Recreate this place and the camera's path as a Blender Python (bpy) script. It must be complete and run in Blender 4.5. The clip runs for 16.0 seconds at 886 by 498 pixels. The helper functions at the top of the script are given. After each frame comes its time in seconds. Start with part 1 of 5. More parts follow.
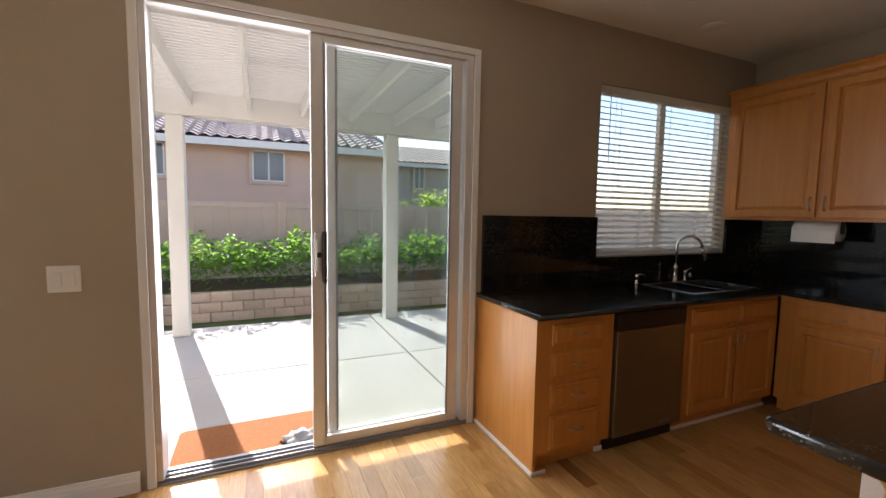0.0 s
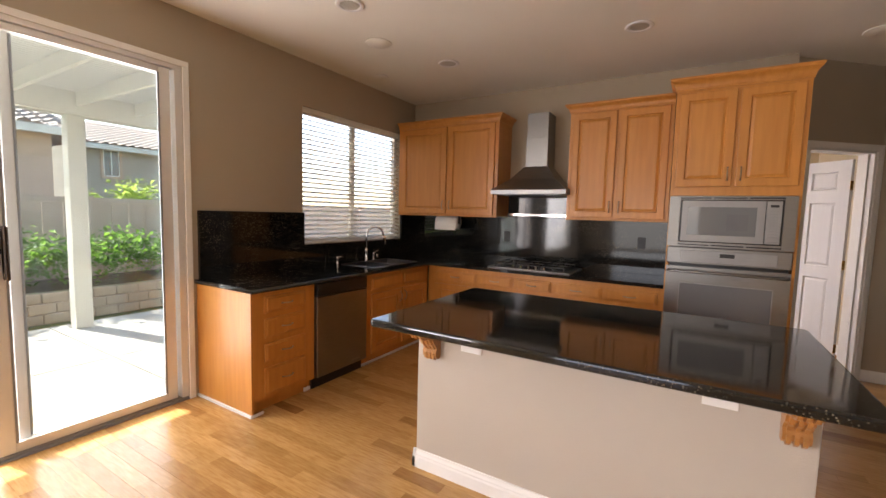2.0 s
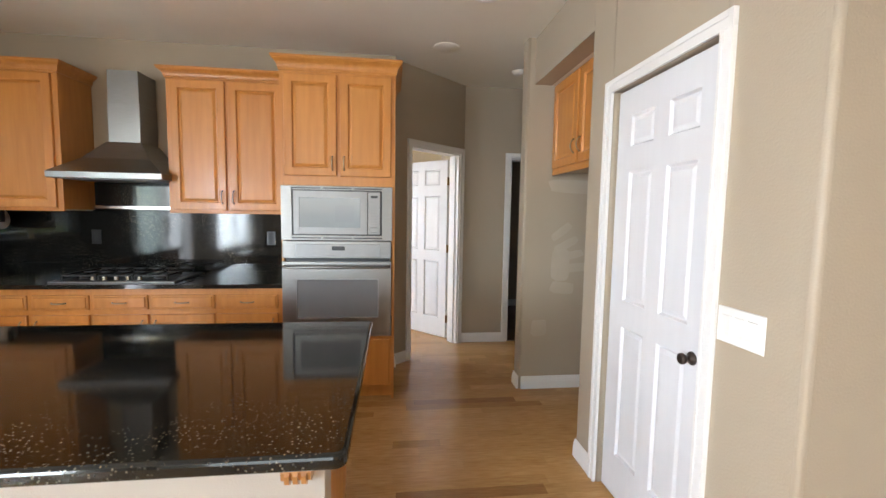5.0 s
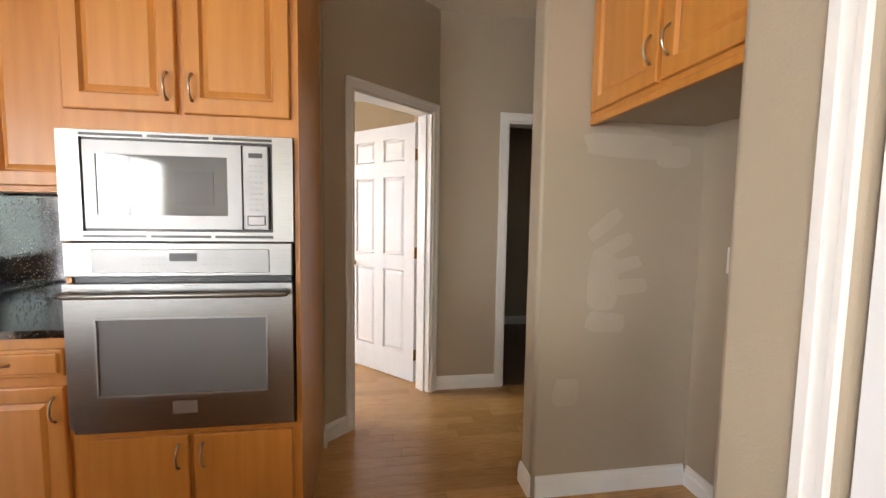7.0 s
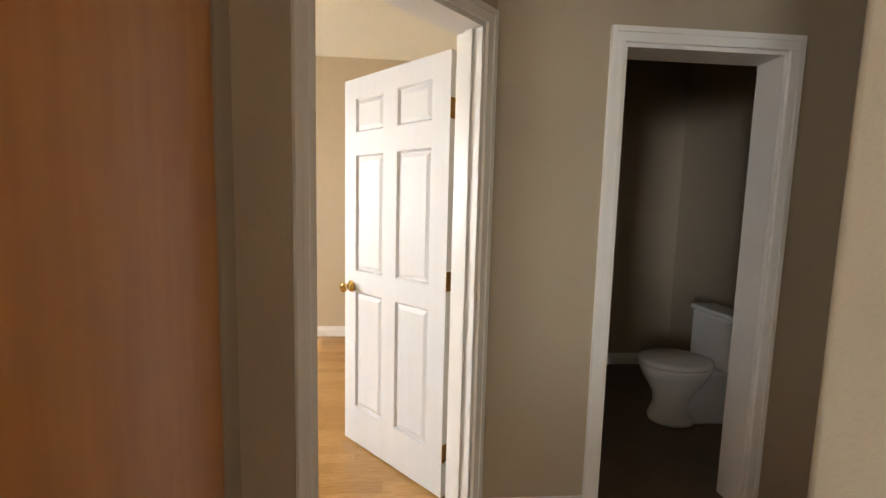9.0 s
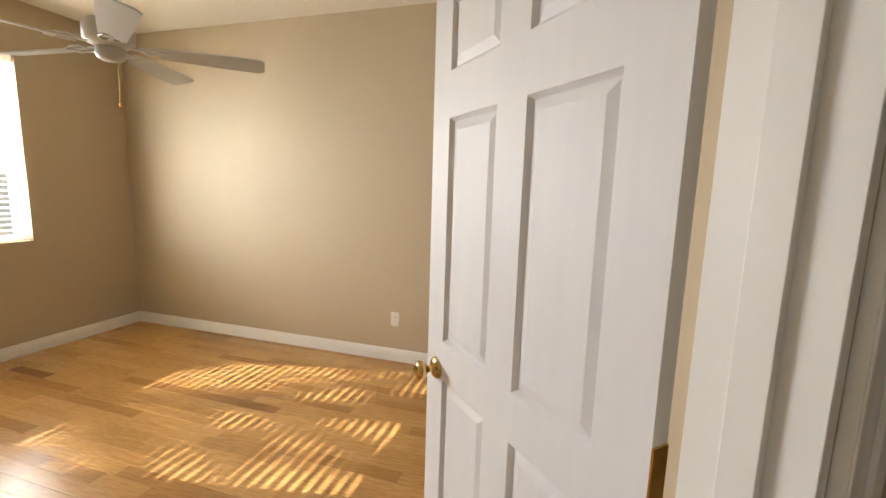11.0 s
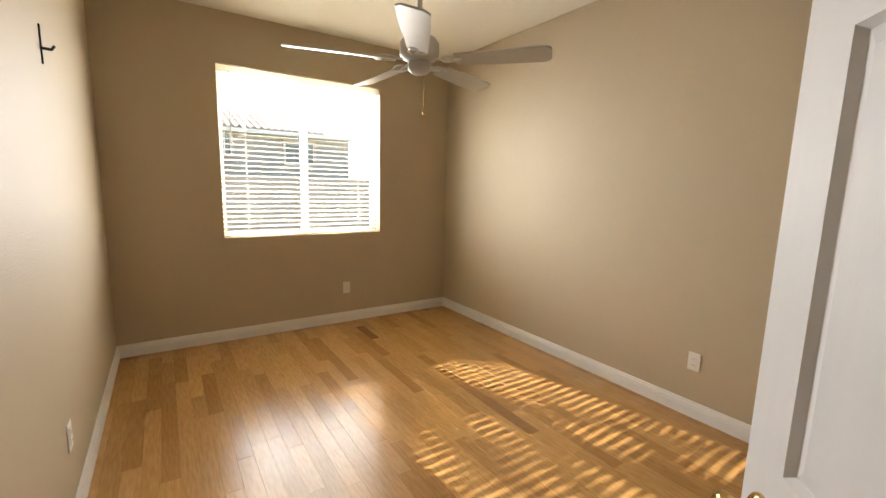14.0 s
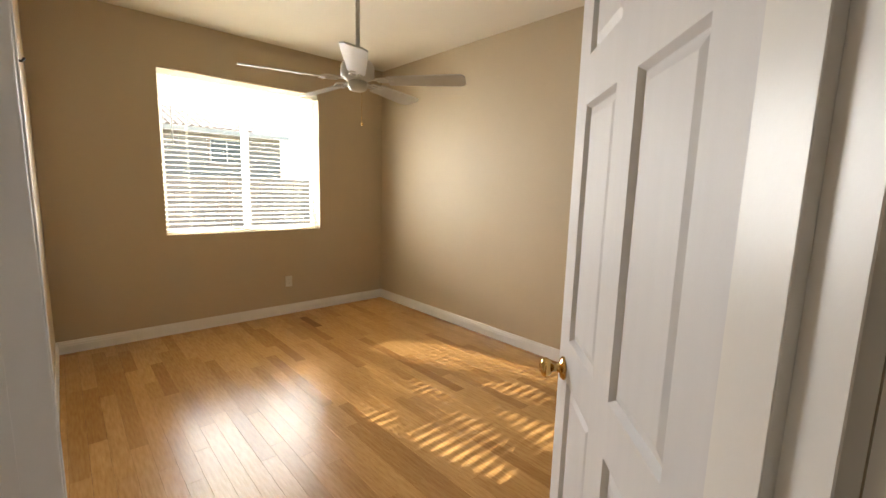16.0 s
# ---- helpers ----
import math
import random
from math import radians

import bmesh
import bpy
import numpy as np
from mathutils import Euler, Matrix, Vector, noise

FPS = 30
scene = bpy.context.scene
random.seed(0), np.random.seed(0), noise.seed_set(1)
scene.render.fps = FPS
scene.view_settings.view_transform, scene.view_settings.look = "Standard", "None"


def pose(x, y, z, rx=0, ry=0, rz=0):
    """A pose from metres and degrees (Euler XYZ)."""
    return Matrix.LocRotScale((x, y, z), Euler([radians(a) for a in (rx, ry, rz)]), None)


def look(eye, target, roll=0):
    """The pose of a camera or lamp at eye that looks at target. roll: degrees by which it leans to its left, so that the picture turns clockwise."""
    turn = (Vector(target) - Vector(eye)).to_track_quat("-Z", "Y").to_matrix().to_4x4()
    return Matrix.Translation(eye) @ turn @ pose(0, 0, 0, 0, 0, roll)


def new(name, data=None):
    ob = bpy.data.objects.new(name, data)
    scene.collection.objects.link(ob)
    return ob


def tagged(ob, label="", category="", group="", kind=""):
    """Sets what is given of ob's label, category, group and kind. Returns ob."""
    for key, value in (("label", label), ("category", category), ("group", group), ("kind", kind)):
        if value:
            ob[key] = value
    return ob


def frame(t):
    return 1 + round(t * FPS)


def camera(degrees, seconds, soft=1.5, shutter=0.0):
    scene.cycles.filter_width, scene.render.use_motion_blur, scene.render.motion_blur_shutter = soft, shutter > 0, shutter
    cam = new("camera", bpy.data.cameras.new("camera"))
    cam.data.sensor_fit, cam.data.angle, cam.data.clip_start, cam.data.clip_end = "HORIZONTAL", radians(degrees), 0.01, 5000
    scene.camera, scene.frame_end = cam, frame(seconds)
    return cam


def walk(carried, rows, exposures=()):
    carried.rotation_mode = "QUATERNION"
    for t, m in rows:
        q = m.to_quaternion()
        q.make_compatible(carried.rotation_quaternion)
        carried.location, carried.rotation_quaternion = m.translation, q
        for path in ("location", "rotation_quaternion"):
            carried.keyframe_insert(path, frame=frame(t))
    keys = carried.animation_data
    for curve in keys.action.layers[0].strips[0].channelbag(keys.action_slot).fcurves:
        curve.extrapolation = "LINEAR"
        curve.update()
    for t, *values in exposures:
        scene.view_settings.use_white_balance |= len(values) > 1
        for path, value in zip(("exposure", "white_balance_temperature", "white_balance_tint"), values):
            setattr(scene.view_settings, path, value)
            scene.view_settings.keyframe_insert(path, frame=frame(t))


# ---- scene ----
cam = camera(93.5, 16.0)
PATH = [
    (0, (0.552, 0.61, 1.446), (1.356, 2.433, 1.275), 1.0),
    (0.5, (0.448, 0.435, 1.45), (1.517, 2.117, 1.28), 1.0),
    (1, (0.321, 0.241, 1.463), (1.638, 1.735, 1.285), 1.3),
    (1.5, (0.252, 0.035, 1.47), (1.781, 1.313, 1.299), 1.4),
    (2, (0.186, -0.142, 1.459), (1.894, 0.886, 1.291), 1.5),
    (2.5, (0.129, -0.307, 1.458), (1.962, 0.474, 1.292), 1.4),
    (3, (0.071, -0.426, 1.45), (2.005, 0.056, 1.286), 1.2),
    (3.5, (0.16, -0.564, 1.454), (2.143, -0.358, 1.292), 1.2),
    (4, (0.335, -0.695, 1.468), (2.328, -0.709, 1.306), 1.2),
    (4.5, (0.576, -0.738, 1.468), (2.562, -0.9, 1.296), 1.0),
    (7, (2.351, -1.086, 1.362), (4.319, -1.403, 1.202), 0.9),
    (7.5, (2.735, -1.172, 1.378), (4.703, -1.485, 1.208), 1.0),
    (8, (3.08, -1.194, 1.38), (5.05, -1.488, 1.201), 1.0),
    (10.5, (4.735, -1.269, 1.464), (6.687, -0.923, 1.201), 1.9),
    (11, (4.992, -1.244, 1.475), (6.888, -0.673, 1.193), 1.7),
    (11.5, (5.155, -1.176, 1.454), (6.966, -0.375, 1.171), 1.7),
    (12, (5.287, -1.079, 1.453), (6.981, -0.054, 1.168), 1.8),
    (12.5, (5.369, -1.023, 1.441), (6.902, 0.228, 1.15), 1.7),
    (13, (5.393, -1.024, 1.449), (6.75, 0.416, 1.154), 1.6),
    (13.5, (5.396, -1.056, 1.45), (6.597, 0.515, 1.154), 1.5),
    (14, (5.373, -1.097, 1.452), (6.474, 0.546, 1.156), 1.4),
    (14.5, (5.289, -1.172, 1.445), (6.349, 0.498, 1.151), 1.4),
    (15, (5.206, -1.274, 1.439), (6.292, 0.38, 1.148), 1.4),
    (15.5, (5.146, -1.397, 1.437), (6.337, 0.184, 1.148), 1.5),
    (16, (5.1, -1.492, 1.444), (6.439, -0.034, 1.159), 1.6),
]
EXPOSURES = [(0, 1.05, 6300, 20), (1.5, 1.7, 6500, 20), (2.5, 2.1, 7100, 27), (3, 2.25, 6900, 27), (3.5, 2.35, 6200, 14), (4.5, 2.5, 5900, 10), (7, 2.7, 6500, 14),
             (8, 2.7, 7000, 12), (10.5, 2.25, 6100, 9), (11, 2.05, 6700, 11), (12.5, 1.75, 6700, 11), (16, 1.72, 6900, 12)]
walk(cam, [(row[0], look(*row[1:])) for row in PATH], EXPOSURES)

# ---- daylight ----
SUN_EL, SUN_X, SUN_Y = radians(33.5), -0.2126, 0.977
world = bpy.data.worlds.new("sky")
scene.world = world
world.use_nodes = True
sky = world.node_tree.nodes.new("ShaderNodeTexSky")
sky.sky_type, sky.sun_disc, sky.sun_elevation = "NISHITA", False, SUN_EL
sky.sun_rotation = math.atan2(SUN_X, SUN_Y)
world.node_tree.nodes["Background"].inputs[1].default_value = 0.15
world.node_tree.links.new(sky.outputs[0], world.node_tree.nodes["Background"].inputs[0])
sun = new("sun", bpy.data.lights.new("sun", "SUN"))
sun.data.energy, sun.data.angle, sun.data.color = 5.0, radians(0.3), (1.0, 0.95, 0.88)
sun.matrix_world = look((SUN_X * 20, SUN_Y * 20, 20 * math.tan(SUN_EL)), (0, 0, 0))
# skylight of the family room's window, which stands behind the walk
lamp = new("window_skylight", bpy.data.lights.new("window_skylight", "AREA"))
lamp.data.shape, lamp.data.size, lamp.data.size_y, lamp.data.energy = "RECTANGLE", 2.4, 1.8, 105
lamp.data.color = (0.93, 0.96, 1.0)
lamp.matrix_world = look((-2.4, 3.28, 1.45), (-2.4, 0.0, 1.3))
# fill light added at an assumed west opening of the family room
lamp3 = new("west_fill_light", bpy.data.lights.new("west_fill_light", "AREA"))
lamp3.data.shape, lamp3.data.size, lamp3.data.size_y, lamp3.data.energy = "RECTANGLE", 2.2, 1.8, 9
lamp3.data.color = (0.95, 0.97, 1.0)
lamp3.matrix_world = look((-4.55, 0.9, 1.45), (0.0, 0.9, 1.3))
# skylight in the patio door's opening
lamp4 = new("patio_door_skylight", bpy.data.lights.new("patio_door_skylight", "AREA"))
lamp4.data.shape, lamp4.data.size, lamp4.data.size_y, lamp4.data.energy = "RECTANGLE", 1.7, 2.2, 21
lamp4.data.color = (0.97, 0.98, 1.0)
lamp4.matrix_world = look((0.94, 3.23, 1.3), (0.94, 0.0, 1.1))
# skylight in the bedroom window's opening
lamp2 = new("bedroom_skylight", bpy.data.lights.new("bedroom_skylight", "AREA"))
lamp2.data.shape, lamp2.data.size, lamp2.data.size_y, lamp2.data.energy = "RECTANGLE", 1.40, 1.38, 44
lamp2.data.color = (0.95, 0.97, 1.0)
lamp2.matrix_world = look((6.56, 3.232, 1.694), (6.56, 0.0, 1.60))


# ---- materials ----
def material(name, color, rough=0.5, metal=0.0, color2=None, scale=6.0, bump=0.0, bump_scale=60.0, detail=4.0, stretch=(1, 1, 1), coat=0.0, spec=0.5, vary=0.0):
    m = bpy.data.materials.new(name)
    m.use_nodes = True
    nt = m.node_tree
    b = nt.nodes["Principled BSDF"]
    b.inputs["Base Color"].default_value = (*color, 1)
    b.inputs["Roughness"].default_value, b.inputs["Metallic"].default_value = rough, metal
    b.inputs["Coat Weight"].default_value, b.inputs["Coat Roughness"].default_value = coat, 0.12
    b.inputs["Specular IOR Level"].default_value = spec
    co = nt.nodes.new("ShaderNodeTexCoord")
    mp = nt.nodes.new("ShaderNodeMapping")
    mp.inputs["Scale"].default_value = stretch
    nt.links.new(co.outputs["Object"], mp.inputs[0])
    if color2:
        n = nt.nodes.new("ShaderNodeTexNoise")
        n.inputs["Scale"].default_value, n.inputs["Detail"].default_value = scale, detail
        nt.links.new(mp.outputs[0], n.inputs[0])
        r = nt.nodes.new("ShaderNodeValToRGB")
        r.color_ramp.elements[0].position, r.color_ramp.elements[1].position = 0.3, 0.7
        r.color_ramp.elements[0].color, r.color_ramp.elements[1].color = (*color, 1), (*color2, 1)
        nt.links.new(n.outputs[0], r.inputs[0])
        out = r.outputs[0]
        if vary:
            o = nt.nodes.new("ShaderNodeObjectInfo")
            g = nt.nodes.new("ShaderNodeNewGeometry")
            a = nt.nodes.new("ShaderNodeMath")
            a.operation = "ADD"
            nt.links.new(o.outputs["Random"], a.inputs[0])
            nt.links.new(g.outputs["Random Per Island"], a.inputs[1])
            fr = nt.nodes.new("ShaderNodeMath")
            fr.operation = "FRACT"
            nt.links.new(a.outputs[0], fr.inputs[0])
            mr = nt.nodes.new("ShaderNodeMapRange")
            mr.inputs["To Min"].default_value, mr.inputs["To Max"].default_value = 1 - vary, 1 + vary
            nt.links.new(fr.outputs[0], mr.inputs["Value"])
            h = nt.nodes.new("ShaderNodeHueSaturation")
            nt.links.new(mr.outputs[0], h.inputs["Value"])
            nt.links.new(out, h.inputs["Color"])
            out = h.outputs[0]
        nt.links.new(out, b.inputs["Base Color"])
    if bump:
        n2 = nt.nodes.new("ShaderNodeTexNoise")
        n2.inputs["Scale"].default_value, n2.inputs["Detail"].default_value = bump_scale, 3
        nt.links.new(mp.outputs[0], n2.inputs[0])
        bp = nt.nodes.new("ShaderNodeBump")
        bp.inputs["Strength"].default_value, bp.inputs["Distance"].default_value = bump, 0.004
        nt.links.new(n2.outputs[0], bp.inputs["Height"])
        nt.links.new(bp.outputs[0], b.inputs["Normal"])
    return m


def granite(name):
    m = material(name, (0.004, 0.005, 0.005), 0.07, 0, (0.014, 0.014, 0.012), 30, 0, detail=8)
    nt = m.node_tree
    b = nt.nodes["Principled BSDF"]
    v = nt.nodes.new("ShaderNodeTexVoronoi")
    v.inputs["Scale"].default_value = 85
    co = nt.nodes.new("ShaderNodeTexCoord")
    nt.links.new(co.outputs["Object"], v.inputs[0])
    n = nt.nodes.new("ShaderNodeTexNoise")
    n.inputs["Scale"].default_value = 3.5
    nt.links.new(co.outputs["Object"], n.inputs[0])
    r = nt.nodes.new("ShaderNodeValToRGB")
    r.color_ramp.elements[0].position, r.color_ramp.elements[1].position = 0.40, 0.66
    nt.links.new(n.outputs[0], r.inputs[0])
    r2 = nt.nodes.new("ShaderNodeValToRGB")
    r2.color_ramp.elements[0].position, r2.color_ramp.elements[1].position = 0.1, 0.3
    r2.color_ramp.elements[0].color, r2.color_ramp.elements[1].color = (1, 1, 1, 1), (0, 0, 0, 1)
    nt.links.new(v.outputs["Distance"], r2.inputs[0])
    mul = nt.nodes.new("ShaderNodeMath")
    mul.operation = "MULTIPLY"
    nt.links.new(r.outputs[0], mul.inputs[0])
    nt.links.new(r2.outputs[0], mul.inputs[1])
    mix = nt.nodes.new("ShaderNodeMix")
    mix.data_type = "RGBA"
    mix.inputs["B"].default_value = (0.24, 0.20, 0.14, 1)
    old = b.inputs["Base Color"].links[0].from_socket
    nt.links.new(old, mix.inputs["A"])
    nt.links.new(mul.outputs[0], mix.inputs["Factor"])
    nt.links.new(mix.outputs["Result"], b.inputs["Base Color"])
    return m


def plank_wood(name):
    """Maple boards: a tone for each board, of which a few are dark, with grain along y."""
    m = material(name, (0.46, 0.255, 0.088), 0.26, 0, (0.60, 0.375, 0.15), 9, 0.05, 40, stretch=(9, 1, 1), coat=0.06)
    nt = m.node_tree
    b = nt.nodes["Principled BSDF"]
    grain = b.inputs["Base Color"].links[0].from_socket
    o = nt.nodes.new("ShaderNodeObjectInfo")
    g = nt.nodes.new("ShaderNodeNewGeometry")
    a = nt.nodes.new("ShaderNodeMath")
    a.operation = "ADD"
    nt.links.new(o.outputs["Random"], a.inputs[0])
    nt.links.new(g.outputs["Random Per Island"], a.inputs[1])
    fr = nt.nodes.new("ShaderNodeMath")
    fr.operation = "FRACT"
    nt.links.new(a.outputs[0], fr.inputs[0])
    r = nt.nodes.new("ShaderNodeValToRGB")
    e = r.color_ramp.elements
    e[0].position, e[0].color = 0.0, (0.42, 0.33, 0.25, 1)
    e[1].position, e[1].color = 1.0, (1.0, 0.95, 0.88, 1)
    for p, c in ((0.02, (0.66, 0.56, 0.46, 1)), (0.08, (0.74, 0.65, 0.55, 1)), (0.3, (0.85, 0.78, 0.69, 1)), (0.7, (0.97, 0.92, 0.84, 1))):
        x = e.new(p)
        x.color = c
    nt.links.new(fr.outputs[0], r.inputs[0])
    mix = nt.nodes.new("ShaderNodeMix")
    mix.data_type, mix.blend_type = "RGBA", "MULTIPLY"
    mix.inputs["Factor"].default_value = 1.0
    nt.links.new(grain, mix.inputs["A"])
    nt.links.new(r.outputs[0], mix.inputs["B"])
    nt.links.new(mix.outputs["Result"], b.inputs["Base Color"])
    return m


def clear_glass(name, color=(1, 1, 1), rough=0.0):
    """A thin pane: light passes straight through, with the gloss of glass."""
    m = bpy.data.materials.new(name)
    m.use_nodes = True
    nt = m.node_tree
    nt.nodes.remove(nt.nodes["Principled BSDF"])
    tr, gl, lw, pw, mu, mix = [nt.nodes.new("ShaderNode" + k) for k in ("BsdfTransparent", "BsdfGlossy", "LayerWeight", "Math", "Math", "MixShader")]
    tr.inputs[0].default_value = (*color, 1)
    gl.inputs["Roughness"].default_value = rough
    pw.operation, mu.operation = "POWER", "MULTIPLY_ADD"
    pw.inputs[1].default_value, mu.inputs[1].default_value, mu.inputs[2].default_value = 4.0, 0.6, 0.035
    nt.links.new(lw.outputs["Facing"], pw.inputs[0])
    nt.links.new(pw.outputs[0], mu.inputs[0])
    nt.links.new(mu.outputs[0], mix.inputs[0])
    nt.links.new(tr.outputs[0], mix.inputs[1])
    nt.links.new(gl.outputs[0], mix.inputs[2])
    nt.links.new(mix.outputs[0], nt.nodes["Material Output"].inputs[0])
    return m


WALL = material("wall_paint", (0.40, 0.335, 0.245), 0.55, 0, (0.415, 0.35, 0.258), 1.5, 0.25, 130)
PATCH = material("spackle_patch", (0.47, 0.41, 0.32), 0.6, 0, (0.43, 0.37, 0.28), 5, 0.1, 60)
PATCHED = WALL
ROOMWALL = material("bedroom_wall_paint", (0.50, 0.41, 0.28), 0.58, 0, (0.515, 0.425, 0.295), 1.5, 0.35, 110, spec=0.35)
ISLANDPAINT = material("island_paint", (0.46, 0.41, 0.34), 0.55, 0, (0.48, 0.43, 0.36), 1.5, 0.25, 130)
CEIL = material("ceiling_paint", (0.82, 0.79, 0.70), 0.85, 0, (0.85, 0.82, 0.73), 2, 0.3, 110)
TRIM = material("white_trim_paint", (0.78, 0.77, 0.74), 0.35, 0, (0.81, 0.80, 0.77), 5, 0.04, 90)
DOORWHITE = material("white_door_paint", (0.70, 0.70, 0.71), 0.48, 0, (0.73, 0.73, 0.74), 4, 0.10, 150, stretch=(6, 6, 0.5), spec=0.3)
OAK = material("honey_oak", (0.50, 0.198, 0.036), 0.36, 0, (0.58, 0.25, 0.05), 4.2, 0.08, 90, detail=7, stretch=(7, 7, 0.6), coat=0.15)
OAKDARK = material("carved_oak", (0.36, 0.155, 0.04), 0.33, 0, (0.5, 0.23, 0.07), 9, 0.06, 60, coat=0.3)
GRANITE = granite("black_granite")
STEEL = material("brushed_steel", (0.24, 0.235, 0.225), 0.34, 1.0, (0.28, 0.275, 0.265), 12, 0.03, 30, stretch=(1, 1, 30))
SILVER = material("silver_panel", (0.29, 0.29, 0.285), 0.42, 0.6, (0.32, 0.32, 0.315), 10)
CHROME = material("chrome", (0.75, 0.74, 0.72), 0.10, 1.0)
NICKEL = material("worn_nickel", (0.44, 0.37, 0.27), 0.28, 1.0)
BRASS = material("polished_brass", (0.75, 0.52, 0.20), 0.14, 1.0, (0.6, 0.4, 0.14), 30)
BRONZE = material("dark_bronze", (0.06, 0.045, 0.035), 0.35, 0.8)
BLACK = material("black_enamel", (0.012, 0.012, 0.012), 0.3)
IRON = material("cast_iron", (0.02, 0.02, 0.02), 0.6, 0, (0.035, 0.035, 0.035), 40, 0.2, 120)
# base lifted to grey to stand in for the bright reflection in the glass
OVENGLASS = material("oven_glass", (0.17, 0.175, 0.18), 0.09)
GREYGLASS = material("microwave_screen", (0.18, 0.19, 0.19), 0.05)
PLASTIC = material("white_plastic", (0.78, 0.77, 0.73), 0.4)
GREYPLASTIC = material("grey_print", (0.25, 0.25, 0.25), 0.5)
PAPER = material("paper_towel", (0.82, 0.82, 0.80), 0.9, 0, (0.76, 0.76, 0.74), 60, 0.3, 120)
SLAT = material("blind_slat", (0.82, 0.81, 0.77), 0.45)
ALU = material("white_aluminium", (0.70, 0.69, 0.66), 0.35, 0.3, (0.74, 0.73, 0.70), 8)
GREYALU = material("grey_aluminium", (0.30, 0.31, 0.32), 0.4, 0.6)
GLASS = clear_glass("clear_glass", (0.96, 0.98, 0.97))
TINT = clear_glass("double_glass", (0.80, 0.85, 0.83))
FLOORWOOD = plank_wood("maple_boards")
DARKFLOOR = material("powder_room_floor", (0.16, 0.11, 0.07), 0.4, 0, (0.2, 0.14, 0.09), 4)
SUBFLOOR = material("dark_joint", (0.09, 0.05, 0.02), 0.8)
CONCRETE = material("patio_concrete", (0.50, 0.47, 0.43), 0.85, 0, (0.58, 0.55, 0.51), 1.3, 0.3, 50, detail=8)
BLOCK = material("tan_block", (0.50, 0.39, 0.31), 0.9, 0, (0.60, 0.48, 0.39), 9, 0.6, 50, vary=0.12)
SOIL = material("bark_soil", (0.10, 0.07, 0.045), 0.95, 0, (0.16, 0.11, 0.07), 20, 0.6, 40)
GRASS = material("lawn_ground", (0.07, 0.10, 0.03), 0.9, 0, (0.14, 0.15, 0.05), 6, 0.7, 60)
STUCCO = material("tan_stucco", (0.58, 0.42, 0.32), 0.9, 0, (0.62, 0.45, 0.35), 1.2, 0.4, 80)
STUCCO2 = material("grey_stucco", (0.42, 0.37, 0.33), 0.9, 0, (0.45, 0.40, 0.35), 1.2, 0.4, 80)
ROOF = material("clay_roof_tile", (0.40, 0.30, 0.26), 0.8, 0, (0.52, 0.42, 0.36), 5, 0.3, 40, vary=0.2)
FENCE = material("tan_fence", (0.62, 0.48, 0.38), 0.75, 0, (0.66, 0.52, 0.42), 3, 0.1, 60, vary=0.05)
WHITEWOOD = material("white_painted_wood", (0.74, 0.71, 0.65), 0.6, 0, (0.78, 0.75, 0.69), 4, 0.1, 50)
COIR = material("coir_mat", (0.34, 0.12, 0.035), 0.95, 0, (0.42, 0.17, 0.055), 60, 0.9, 180)
RAG = material("grey_rag", (0.40, 0.40, 0.40), 0.95, 0, (0.52, 0.52, 0.53), 30, 0.4, 90)
LEAF = material("shrub_leaf", (0.06, 0.14, 0.025), 0.55, 0, (0.12, 0.24, 0.05), 12, 0, vary=0.4)
YOUNGLEAF = material("young_leaf", (0.16, 0.28, 0.05), 0.55, 0, (0.24, 0.34, 0.08), 12, 0, vary=0.3)
BLOSSOM = material("white_blossom", (0.75, 0.74, 0.66), 0.8)
PORCELAIN = material("porcelain", (0.78, 0.77, 0.74), 0.12)
# grey puts the shade of the fan's undersides into its white enamel
FANSHADED = material("shaded_fan_enamel", (0.46, 0.45, 0.41), 0.35, 0, (0.5, 0.49, 0.45), 8)
LENSGLASS = material("lamp_reflector", (0.55, 0.52, 0.45), 0.3, 0.4)


def translucent(m, share, color):
    """Lets light pass diffusely through a thin material."""
    nt = m.node_tree
    b, out = nt.nodes["Principled BSDF"], nt.nodes["Material Output"]
    t, mix = nt.nodes.new("ShaderNodeBsdfTranslucent"), nt.nodes.new("ShaderNodeMixShader")
    t.inputs[0].default_value = (*color, 1)
    mix.inputs[0].default_value = share
    nt.links.new(b.outputs[0], mix.inputs[1])
    nt.links.new(t.outputs[0], mix.inputs[2])
    nt.links.new(mix.outputs[0], out.inputs[0])


translucent(SLAT, 0.6, (0.85, 0.80, 0.70))
translucent(LEAF, 0.55, (0.30, 0.55, 0.07))
translucent(YOUNGLEAF, 0.5, (0.55, 0.7, 0.15))


# ---- building helpers ----
def box(bm, x0, x1, y0, y1, z0, z1, bevel=0.0, seg=1):
    r = bmesh.ops.create_cube(bm, size=1.0, matrix=Matrix.Translation(((x0 + x1) / 2, (y0 + y1) / 2, (z0 + z1) / 2)) @ Matrix.Diagonal((abs(x1 - x0), abs(y1 - y0), abs(z1 - z0), 1)))
    if bevel:
        edges = list({e for v in r["verts"] for e in v.link_edges})
        bmesh.ops.bevel(bm, geom=edges, offset=bevel, segments=seg, affect="EDGES", profile=0.5)
    return bm


def boxes(*args, bevel=0.0, seg=1):
    bm = bmesh.new()
    for a in args:
        box(bm, *a, bevel=bevel, seg=seg)
    return bm


